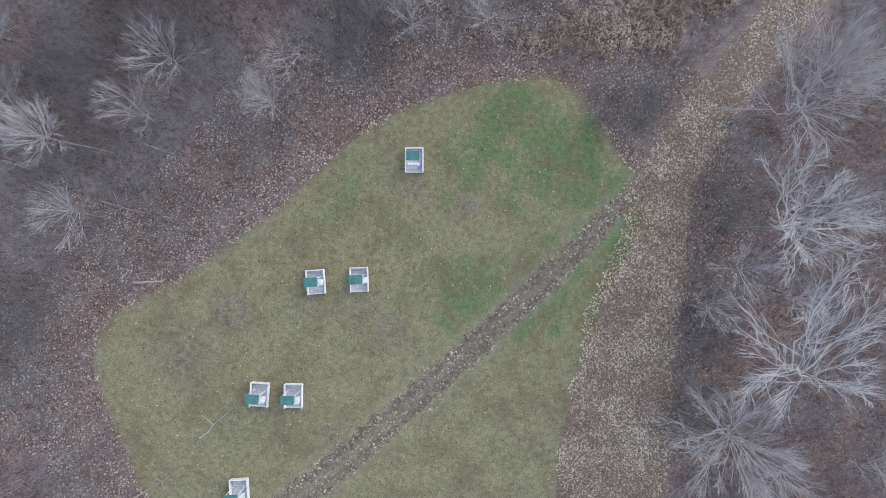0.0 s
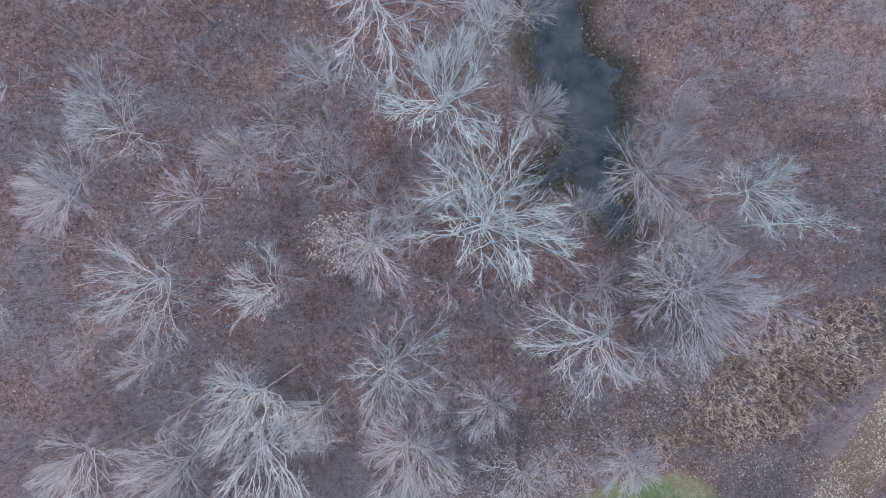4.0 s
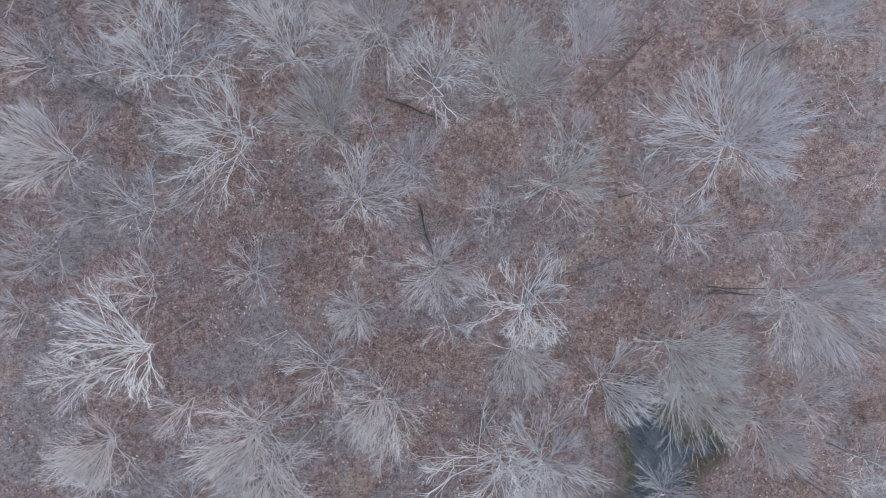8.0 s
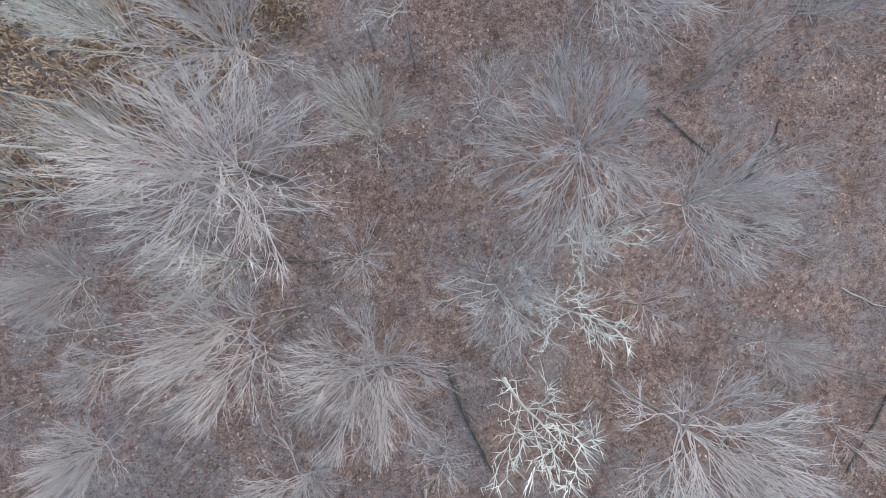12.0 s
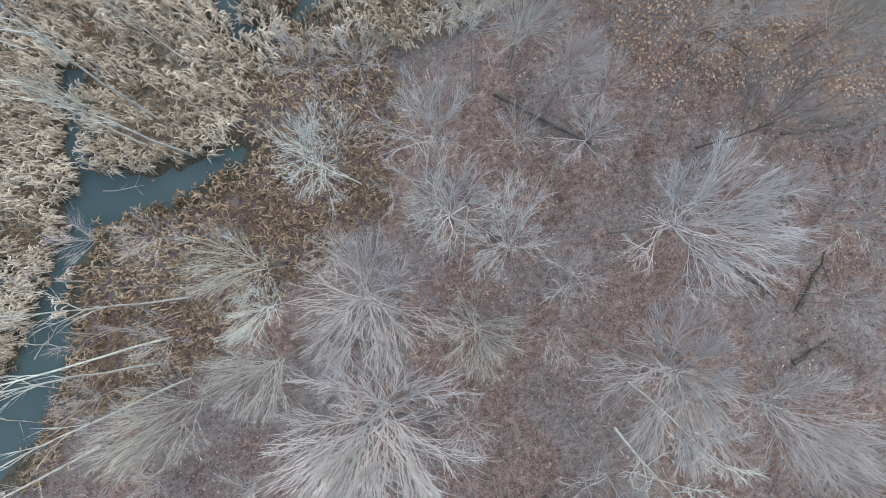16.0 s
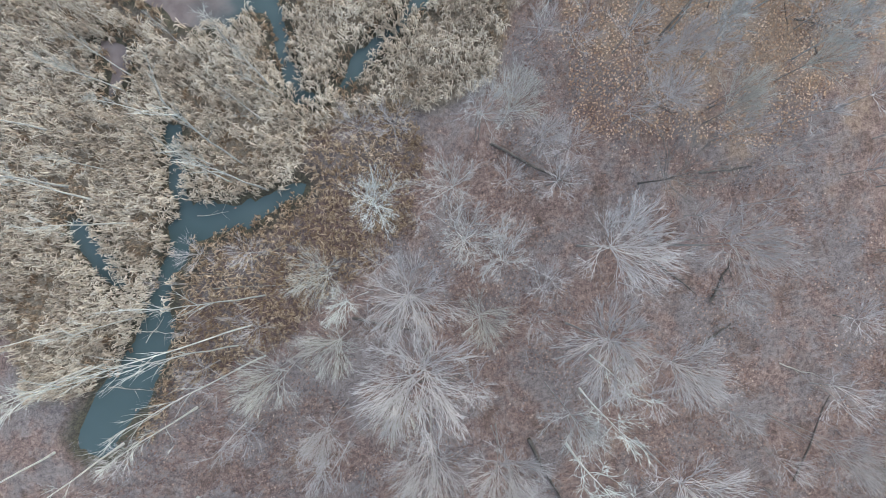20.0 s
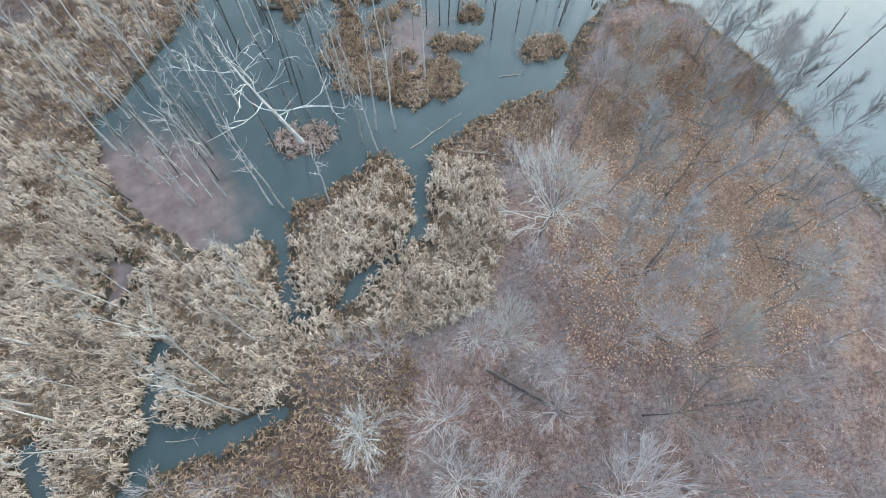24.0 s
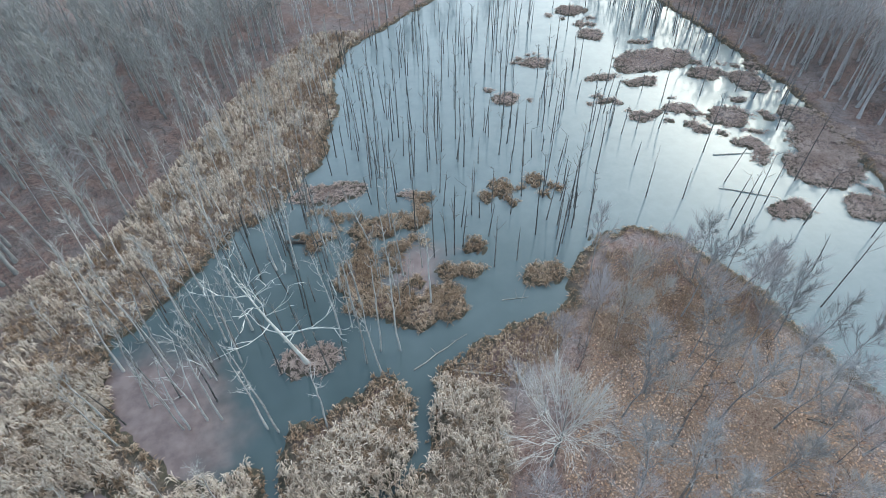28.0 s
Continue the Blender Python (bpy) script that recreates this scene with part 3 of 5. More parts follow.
def tree_meshes(seed, height, spread, limbs, branches, twigs, fork=0.34, rise=0.12, jitter=0.10, girth=0.13, twig_r=0.013, twig_len=1.5, stems=1, fan=0.4, steep=0.35, limb_sides=4, bend=2):
    """Trunk, limbs and twigs of one bare tree, standing at the origin, and how far its crown reaches."""
    rnd = random.Random(seed)
    tv, tf, boughs, wv, wf = [], [], [], [], []
    for stem in range(stems):
        lean = unit(rnd.uniform(0, 6.28), 0) * (0.03 if stems == 1 else rnd.uniform(0.1, 0.28))
        top = height * (0.93 if stems == 1 else rnd.uniform(0.75, 1.0))
        root = Vector((0, 0, -0.1)) if stems == 1 else unit(rnd.uniform(0, 6.28), 0) * rnd.uniform(0.15, 0.4) + Vector((0, 0, -0.1))
        trunk = grow(root, (Vector((0, 0, 1)) + lean).normalized(), top, 8, 0.05, 0.05, rnd)
        g = girth if stems == 1 else girth * 0.65
        radii = [g * 1.35] + [g * (1 - 0.9 * k / 8) for k in range(1, 9)]
        tube(tv, tf, trunk, radii, 7)
        many = max(3, limbs // stems)
        for i in range(many):
            u = fork + (0.98 - fork) * (i + rnd.random()) / many
            k = min(int(u * 8), 7)
            base = trunk[k].lerp(trunk[k + 1], u * 8 - k)
            az = i * 2.4 + rnd.uniform(-0.5, 0.5)
            span = spread * (1.1 - 0.6 * ((u - fork) / (1 - fork)) ** 1.3) * rnd.uniform(0.75, 1.12)
            up0 = steep + rnd.uniform(-0.1, 0.35) + 0.5 * (u - fork)
            limb = grow(base, unit(az, up0), span * 1.3, 5, rise, jitter, rnd)
            lr = max(radii[k] * 0.42, 0.024)
            lv, lf = [], []
            tube(lv, lf, limb, [lr, lr * 0.8, lr * 0.62, lr * 0.45, lr * 0.3, 0.0], limb_sides)
            for b in range(branches):
                v = 0.15 + 0.85 * (b + rnd.random()) / branches
                j = min(int(v * 5), 4)
                at = limb[j].lerp(limb[j + 1], v * 5 - j)
                ahead = (limb[j + 1] - limb[j]).normalized()
                way = (ahead + Vector((rnd.uniform(-1, 1), rnd.uniform(-1, 1), rnd.uniform(-0.3, 0.8))) * (fan + 0.25)).normalized()
                blen = span * rnd.uniform(0.3, 0.55) * (1.15 - 0.5 * v)
                br = grow(at, way, blen, 2, rise, jitter * 1.3, rnd)
                r0 = max(lr * 0.38 * (1 - 0.5 * v), twig_r * 1.25)
                tube(lv, lf, br if bend == 2 else br[::2], [r0, r0 * 0.6, 0.0] if bend == 2 else [r0, 0.0], 3)
                for _ in range(twigs):
                    s = rnd.uniform(0.1, 1.0) * 2
                    e = min(int(s), 1)
                    q = br[e].lerp(br[e + 1], s - e)
                    tw = ((br[e + 1] - br[e]).normalized() + Vector((rnd.uniform(-1, 1), rnd.uniform(-1, 1), rnd.uniform(-0.4, 0.8))) * fan).normalized()
                    side = tw.cross(Vector((rnd.uniform(-0.4, 0.4), rnd.uniform(-0.4, 0.4), 1))).normalized() * twig_r * rnd.uniform(0.7, 1.1)
                    k0 = len(wv)
                    wv += [tuple(q - side), tuple(q + side.cross(tw) * 0.8), tuple(q + side), tuple(q + tw * twig_len * rnd.uniform(0.5, 1.2))]
                    wf += [(k0, k0 + 1, k0 + 3), (k0 + 1, k0 + 2, k0 + 3)]
            boughs.append((lv, lf))
    reach = sorted(math.hypot(q[0], q[1]) for q in wv)[int(len(wv) * 0.93)]
    return (tv, tf), boughs, (wv, wf), reach


def vase_meshes(seed, height, spread, limbs, branches, sprays, twigs, fork=0.4, dome=0.3, fan=0.3, wave=0.04, girth=0.1, limb_r=0.045, twig_r=0.011, stems=1, gaps=0.12):
    """A bare crown as limbs that rise from the trunk and fan out to a rounded top, each parting again and again at narrow angles."""
    rnd = random.Random(seed)
    tv, tf, boughs, wv, wf = [], [], [], [], []
    nudge = lambda k: Vector((rnd.uniform(-1, 1), rnd.uniform(-1, 1), rnd.uniform(-1, 1))) * k

    def whip(q, way, length, r):
        side = way.cross(Vector((rnd.uniform(-0.5, 0.5), rnd.uniform(-0.5, 0.5), 1))).normalized() * r
        k0 = len(wv)
        wv.extend([tuple(q - side), tuple(q + side.cross(way) * 0.9), tuple(q + side), tuple(q + way * length)])
        wf.extend([(k0, k0 + 1, k0 + 3), (k0 + 1, k0 + 2, k0 + 3)])

    trunks = []
    for stem in range(stems):
        lean = unit(rnd.uniform(0, 6.28), 0) * (0.04 if stems == 1 else rnd.uniform(0.06, 0.16))
        root = Vector((0, 0, -0.1)) if stems == 1 else unit(stem * 2.4, 0) * 0.3 + Vector((0, 0, -0.1))
        trunk = grow(root, (Vector((0, 0, 1)) + lean).normalized(), height * 0.8, 8, 0.05, 0.05, rnd)
        g = girth if stems == 1 else girth * 0.7
        tube(tv, tf, trunk, [g * 1.35] + [g * (1 - 0.9 * k / 8) for k in range(1, 9)], 7)
        trunks.append(trunk)
    bare = [(rnd.uniform(0, 6.28), rnd.uniform(0.25, 0.5)) for _ in range(2)]
    for i in range(limbs):
        trunk = trunks[i % stems]
        az = i * 2.4 + rnd.uniform(-0.35, 0.35)
        out = spread * math.sqrt((i + 0.7) / limbs) * rnd.uniform(0.78, 1.06)
        if any(abs((az - a + math.pi) % (2 * math.pi) - math.pi) < w for a, w in bare) and rnd.random() < 0.7:
            out *= 1 - gaps * rnd.uniform(1, 4)
        tip = unit(az, 0) * out
        tip.z = height * (1 - dome * (out / spread) ** 2) * rnd.uniform(0.92, 1.03)
        foot = min(fork + (0.9 - fork) * 0.6 * (1 - out / spread) * rnd.uniform(0.4, 1.1) + rnd.uniform(0, 0.06), 0.76) / 0.8 * 8
        k = min(int(foot), 7)
        base = trunk[k].lerp(trunk[k + 1], foot - k)
        bow = base.lerp(tip, 0.5) + Vector((0, 0, -0.1 * out)) + unit(az + 1.57, 0) * rnd.uniform(-0.07, 0.07) * out
        limb = [base.lerp(bow, u).lerp(bow.lerp(tip, u), u) + nudge(wave * out) * (0 < u < 1) for u in (0, 0.2, 0.4, 0.6, 0.8, 1.0)]
        length = (tip - base).length
        r0 = limb_r * rnd.uniform(0.75, 1.2) * (0.7 + 0.3 * out / spread)
        lv, lf = [], []
        tube(lv, lf, limb, [r0, r0 * 0.85, r0 * 0.7, r0 * 0.55, r0 * 0.38, 0.0], 3)
        for b in range(branches):
            v = 0.22 + 0.7 * (b + rnd.random()) / branches
            j = min(int(v * 5), 4)
            at = limb[j].lerp(limb[j + 1], v * 5 - j)
            ahead = (limb[j + 1] - limb[j]).normalized()
            way = (ahead + nudge(1) * fan * 1.15).normalized()
            blen = length * ((1 - v) * 0.85 + 0.12) * rnd.uniform(0.7, 1.1)
            mid = at + way * blen * 0.5 + nudge(wave * blen)
            end = at + (way + ahead * 0.25 + Vector((0, 0, 0.08))).normalized() * blen
            r1 = max(r0 * 0.55 * (1 - 0.4 * v), twig_r * 1.5)
            tube(lv, lf, [at, mid, end], [r1, r1 * 0.7, 0.0], 3)
            for c in range(sprays):
                u = 0.15 + 0.8 * (c + rnd.random()) / sprays
                q = at.lerp(mid, u * 2) if u < 0.5 else mid.lerp(end, u * 2 - 1)
                way2 = (way + nudge(1) * fan).normalized()
                slen = blen * ((1 - u) * 0.75 + 0.22) * rnd.uniform(0.7, 1.15)
                whip(q, way2, slen, twig_r * 1.25)
                for _ in range(twigs):
                    e = rnd.uniform(0.2, 0.9)
                    whip(q + way2 * slen * e, (way2 + nudge(1) * fan * 1.1).normalized(), slen * (0.9 - 0.5 * e), twig_r * 0.85)
        boughs.append((lv, lf))
    reach = sorted(math.hypot(q[0], q[1]) for q in wv)[int(len(wv) * 0.95)]
    return (tv, tf), boughs, (wv, wf), reach


REACH = {}
NAMES = {"p": "drowned_pale_tree", "d": "dead_tree", "b": "beech_tree", "s": "slender_tree", "w": "pale_tree", "v": "pale_tree", "t": "low_tree", "k": "dark_tree"}


def make_tree(kind, seed, label, name="bare_tree", leaves=0, split=False, group="bare trees of the wood", **shape):
    """One tree at the origin: a trunk, its limbs and a crown of twigs."""
    t, boughs, w, reach = (vase_meshes if "sprays" in shape else tree_meshes)(seed, **shape)
    root = tagged(new(NAMES.get(kind, name)), label, "tree", group)
    REACH[root.name] = reach
    mat = BARK[kind]
    mesh_object("trunk", *t, M_TRUNK if kind in "gwft" else mat, root).data.polygons.foreach_set("use_smooth", [True] * len(t[1]))
    if split:
        for v, f in boughs:
            mesh_object("limb", v, f, mat, root)
    else:
        for v, f in boughs:
            k = len(w[0])
            w[0].extend(v)
            w[1].extend(tuple(i + k for i in face) for face in f)
    tagged(mesh_object("crown", *w, mat, root), kind="stuff")
    if leaves:
        rnd = random.Random(seed + 5)
        v, f = [], []
        for _ in range(leaves):
            a, r, z = rnd.uniform(0, 6.28), shape["spread"] * math.sqrt(rnd.random()) * 0.95, rnd.uniform(0.45, 0.95) * shape["height"]
            add_leaf(v, f, Vector((r * math.cos(a), r * math.sin(a), z)), 0.16, rnd)
        tagged(mesh_object("foliage", v, f, M_BEECH, root, "withered pale leaves"), kind="stuff")
    return root


def add_leaf(v, f, q, size, rnd):
    a, b = Vector((rnd.uniform(-1, 1), rnd.uniform(-1, 1), rnd.uniform(-0.5, 0.5))).normalized() * size, Vector((rnd.uniform(-1, 1), rnd.uniform(-1, 1), rnd.uniform(-0.5, 0.5))).normalized() * size * 0.5
    k = len(v)
    v += [tuple(q - a), tuple(q + b), tuple(q + a), tuple(q - b)]
    f.append((k, k + 1, k + 2, k + 3))


PROTO = {
    "w": [dict(height=15, spread=4.2, limbs=13, branches=6, sprays=5, twigs=3, fork=0.60, dome=0.22, fan=0.50, wave=0.10, limb_r=0.054, twig_r=0.0135, gaps=0.15, stems=1, split=True), dict(height=15, spread=4.2, limbs=12, branches=6, sprays=5, twigs=3, fork=0.56, dome=0.24, fan=0.52, wave=0.11, limb_r=0.055, twig_r=0.0135, gaps=0.20, stems=1, split=True), dict(height=15, spread=4.2, limbs=14, branches=6, sprays=5, twigs=3, fork=0.54, dome=0.19, fan=0.50, wave=0.10, limb_r=0.051, twig_r=0.0135, gaps=0.15, stems=2, split=True)],
    "v": [dict(height=15, spread=4.2, limbs=18, branches=6, sprays=5, twigs=3, fork=0.60, dome=0.22, fan=0.50, wave=0.10, limb_r=0.046, twig_r=0.0135, gaps=0.15, stems=1, split=True), dict(height=15, spread=4.2, limbs=17, branches=6, sprays=5, twigs=3, fork=0.56, dome=0.24, fan=0.52, wave=0.11, limb_r=0.046, twig_r=0.0135, gaps=0.20, stems=1, split=True)],
    "g": [dict(height=15, spread=4.2, limbs=31, branches=6, sprays=5, twigs=2, fork=0.56, dome=0.24, fan=0.36, wave=0.06, limb_r=0.042, twig_r=0.0122, gaps=0.15, stems=1), dict(height=15, spread=4.2, limbs=34, branches=6, sprays=5, twigs=2, fork=0.62, dome=0.29, fan=0.34, wave=0.06, limb_r=0.042, twig_r=0.0122, gaps=0.15, stems=1), dict(height=15, spread=4.2, limbs=32, branches=6, sprays=5, twigs=2, fork=0.54, dome=0.24, fan=0.38, wave=0.06, limb_r=0.042, twig_r=0.0122, gaps=0.20, stems=2), dict(height=15, spread=4.2, limbs=28, branches=6, sprays=5, twigs=2, fork=0.52, dome=0.21, fan=0.40, wave=0.07, limb_r=0.042, twig_r=0.0122, gaps=0.22, stems=3), dict(height=15, spread=4.2, limbs=25, branches=6, sprays=5, twigs=2, fork=0.58, dome=0.27, fan=0.42, wave=0.08, limb_r=0.042, twig_r=0.0122, gaps=0.25, stems=1)],
    "d": [dict(height=16, spread=3.4, limbs=14, branches=7, twigs=4, girth=0.15, twig_r=0.026, twig_len=0.9, jitter=0.42, rise=0.02, fan=0.8, split=True), dict(height=15, spread=3.2, limbs=13, branches=7, twigs=4, girth=0.14, twig_r=0.026, twig_len=0.8, jitter=0.46, rise=0.05, fan=0.8, split=True)],
    "b": [dict(height=8, spread=3.0, limbs=10, branches=6, twigs=5, split=True)],
    "t": [dict(height=12, spread=4.0, limbs=22, branches=5, sprays=5, twigs=3, fork=0.3, dome=0.4, fan=0.36, wave=0.06, limb_r=0.04), dict(height=12, spread=4.0, limbs=20, branches=5, sprays=5, twigs=3, fork=0.26, dome=0.35, fan=0.36, wave=0.06, limb_r=0.04, stems=3, gaps=0.2)],
    "k": [dict(height=11, spread=3.6, limbs=12, branches=5, sprays=4, twigs=3, fan=0.4, wave=0.08, split=True)],
    "p": [dict(height=11, spread=1.3, limbs=9, branches=3, twigs=3, girth=0.1, twig_r=0.02, twig_len=0.7, fork=0.35, jitter=0.3, steep=0.6, fan=0.6, split=True), dict(height=12, spread=1.4, limbs=8, branches=3, twigs=3, girth=0.11, twig_r=0.02, twig_len=0.7, fork=0.45, jitter=0.3, steep=0.7, fan=0.6, split=True), dict(height=9, spread=1.6, limbs=8, branches=4, twigs=3, girth=0.1, twig_r=0.02, twig_len=0.8, fork=0.3, jitter=0.35, steep=0.5, fan=0.6, split=True)],
    "f": [dict(height=10, spread=2.6, limbs=14, branches=5, sprays=4, twigs=2, limb_r=0.028, twig_r=0.0095, girth=0.06, dome=0.35, fan=0.34), dict(height=10, spread=2.6, limbs=14, branches=5, sprays=4, twigs=2, limb_r=0.028, twig_r=0.0095, girth=0.07, stems=2, dome=0.4, fan=0.36), dict(height=10, spread=2.4, limbs=12, branches=5, sprays=4, twigs=2, limb_r=0.026, twig_r=0.0095, girth=0.06, dome=0.3, fan=0.36)],
    "s": [dict(height=19, spread=2.0, limbs=9, branches=4, twigs=6, girth=0.13, twig_r=0.02, fork=0.42, steep=0.8), dict(height=18, spread=2.2, limbs=9, branches=4, twigs=6, girth=0.12, twig_r=0.02, fork=0.38, steep=0.9), dict(height=20, spread=1.8, limbs=8, branches=4, twigs=6, girth=0.14, twig_r=0.02, fork=0.46, steep=0.7)],
    "u": [dict(height=15, spread=2.8, limbs=15, branches=7, twigs=9, girth=0.075, twig_r=0.012, fork=f, steep=st) for f, st in ((0.34, 0.8), (0.28, 0.9), (0.4, 0.75))],
}
BARK["u"] = bark("damp_grey_bark", (0.21, 0.20, 0.195), (0.385, 0.365, 0.36), 0.25)
BARK["f"], BARK["s"], BARK["v"] = BARK["g"], BARK["t"], bark("whitish_bark", (0.38, 0.37, 0.36), (0.57, 0.56, 0.54), 0.1)
LABEL = {
    "w": "bare pale-barked tree with fine upswept winter twigs", "g": "bare grey tree with a hazy crown of fine twigs",
    "v": "whitish bare tree with a bright open crown of branches",
    "d": "bleached white dead tree with crooked stubby branches", "b": "small beech still holding withered pale leaves",
    "p": "slender bleached dead tree standing in shallow water",
    "f": "slim bare grey understorey tree among taller ones", "s": "tall slender pale bare tree at the water's edge",
    "t": "low bare tan-grey tree with a wide twiggy crown", "k": "small dark bare tree in the damp hollow",
    "u": "slender dark bare tree with upswept boughs beside the pond",
}
FIRST = {}
for kind, shapes in PROTO.items():
    FIRST[kind] = [make_tree(kind, 100 + 17 * k + ord(kind), LABEL[kind], leaves=600 if kind == "b" else 0, **s) for k, s in enumerate(shapes)]
taken, used_first = [], set()


def plant(kind, x, y, spread, variant, turn, tall=1.0):
    """Sets a tree of that kind at x, y; the first of each variant is the one that was built."""
    first = FIRST[kind][variant % len(FIRST[kind])]
    s = spread / REACH[first.name]
    m = pose(x, y, float(ground_z(np.array(x), np.array(y))) + 0.02, 0, 0, turn)
    if first.name in used_first:
        ob = copy_thing(first, m)
    else:
        used_first.add(first.name)
        ob = first
        ob.matrix_basis = m
    # the wood grows taller towards the pond
    loft = 1.0 if kind in "psb" else (13.0 + 3.6 * min(max((y - 40) / 50, 0), 1) + 2.6 * min(max((y - 98) / 14, 0), 1)) / 15
    ob.scale = (s, s, tall * loft * (0.8 + 0.2 * min(s, 1.2)))
    taken.append((x, y, spread))
    return ob


for (kind, stretch), rows in TREES.items():
    for k, (x, y, r) in enumerate(rows):
        plant(kind, x, y, max(1.6, r * 1.08), k, (k * 77) % 360, 0.92 + 0.04 * (k % 5))


def free_spot(x, y, gap):
    return all((x - a) ** 2 + (y - b) ** 2 > (gap + 0.45 * c) ** 2 for a, b, c in taken)


def wooded(x, y):
    """True where the wood stands: off lawn, track, water and reeds."""
    px, py = np.array(x), np.array(y)
    if water_sd(px, py) < 1.0 or poly_sd(px, py, LAWN) < 3.0 or line_sd(px, py, ROAD) < 1.0:
        return False
    return all(poly_sd(px, py, q) > 0.5 for q in (REEDS, LEFT_BANK, ROAD_REEDS))


# ---- the rest of the wood ----
pick = random.Random(3)


def fill(number, box, kinds, spreads, gap, rule, tall=(0.8, 1.05)):
    """Scatters trees over a box where the rule holds and there is room."""
    done = tries = 0
    while done < number and tries < number * 30:
        tries += 1
        x, y = pick.uniform(box[0], box[1]), pick.uniform(box[2], box[3])
        if rule(x, y) and free_spot(x, y, gap):
            r = pick.uniform(*spreads)
            plant(pick.choice(kinds), x, y, r, pick.randrange(12), pick.uniform(0, 360), pick.uniform(*tall))
            done += 1


def corridor(x, y):
    return abs(x + 0.28 * y) < 46 and wooded(x, y)


def dry(x, y):
    return water_sd(np.array(x), np.array(y)) > 0.3


def in_poly(poly):
    return lambda x, y: dry(x, y) and poly_sd(np.array(x), np.array(y), poly) < 0


fill(50, (-46, 46, -30, 46), "f", (2.0, 3.2), 0.9, corridor, (0.7, 1.0))
fill(70, (-80, 50, 40, 96), "f", (2.0, 3.2), 1.4, corridor, (0.55, 0.9))
fill(40, (-80, 40, 96, 148), "f", (1.8, 2.8), 1.8, corridor, (0.5, 0.8))
for k, (x, y, r) in enumerate([(-2.0, 52.5, 2.6), (-0.8, 57.5, 2.2), (8.0, 43.5, 2.4), (8.6, 53.5, 2.2), (1.0, 38.0, 2.0), (6.8, 61, 2.0), (-1.2, 45.0, 2.3)]):
    plant("g", x, y, r, k, 50 * k, 0.8)
for k, (x, y) in enumerate([(3.7, 134.8), (-3.1, 131.6), (14.9, 134.4), (-9.3, 137.1), (-6.8, 144.9), (9.5, 135.9), (17.4, 136.6), (12.4, 141.9), (18.2, 142.7), (16.5, 149.3), (16.9, 156.7), (12.6, 160.8), (3.1, 146.9), (-2.9, 146.9), (7.5, 155.5), (16.2, 139.4), (17.4, 146.2), (6.0, 128.5)]):
    if dry(x, y):
        plant("u", x, y, 2.1 + 0.3 * (k % 4), k, 63 * k, 0.48 + 0.05 * (k % 5))
fill(16, (-2, 19, 130, 167), "uft", (1.5, 2.4), 0.8, wooded, (0.34, 0.52))
fill(30, (-24, 22, 124, 168), "fgtu", (1.8, 2.8), 0.8, lambda x, y: wooded(x, y) and poly_sd(np.array(x), np.array(y), SHORE_SEDGE) > 0.5, (0.55, 0.8))
fill(12, (-68, -44, 131, 151), "s", (0.9, 1.5), 0.6, dry, (0.5, 0.75))
fill(34, (-98, -64, 100, 152), "s", (1.2, 2.0), 0.6, dry, (0.7, 0.95))
fill(60, (-84, -28, 165, 262), "s", (1.0, 1.8), 0.7, in_poly(LEFT_BANK), (0.45, 0.75))
for box, many in (((-63, -46, 155, 182), 26), ((-36, -22, 165, 184), 12), ((-47, -36, 176, 196), 10)):
    fill(many, box, "p", (0.9, 1.6), 0.3, lambda x, y: water_sd(np.array(x), np.array(y)) < 3.0, (0.95, 1.4))


def joined_wood(name, protos, kind, number, box, spreads, gap, rule, tall, label):
    """Many like trees of a wood too deep to count, as one mesh."""
    shapes = []
    for k, shape in enumerate(protos):
        t, boughs, w, reach = tree_meshes(900 + k, **shape)
        v, f = [], []
        for pv, pf in (t, *boughs, w):
            at = len(v)
            v += pv
            for face in pf:
                f.append((at + face[0], at + face[1], at + face[2]))
                if len(face) == 4:
                    f.append((at + face[0], at + face[2], at + face[3]))
        shapes.append((np.array(v), np.array(f), reach))
    vs, fs, at, done, tries = [], [], 0, 0, 0
    while done < number and tries < number * 30:
        tries += 1
        x, y = pick.uniform(box[0], box[1]), pick.uniform(box[2], box[3])
        if not rule(x, y) or not free_spot(x, y, gap):
            continue
        v, f, reach = pick.choice(shapes)
        r, a, up = pick.uniform(*spreads), pick.uniform(0, 6.28), pick.uniform(*tall)
        s, c, n_ = r / reach, math.cos(a), math.sin(a)
        z0 = float(ground_z(np.array(x), np.array(y)))
        vs.append(np.stack([x + s * (c * v[:, 0] - n_ * v[:, 1]), y + s * (n_ * v[:, 0] + c * v[:, 1]), z0 + up * v[:, 2]], 1))
        fs.append(f + at)
        at += len(v)
        taken.append((x, y, r))
        done += 1
    return tagged(new(name, fast_mesh(name, np.concatenate(vs), np.concatenate(fs), BARK[kind])), label, "wood", kind="stuff")


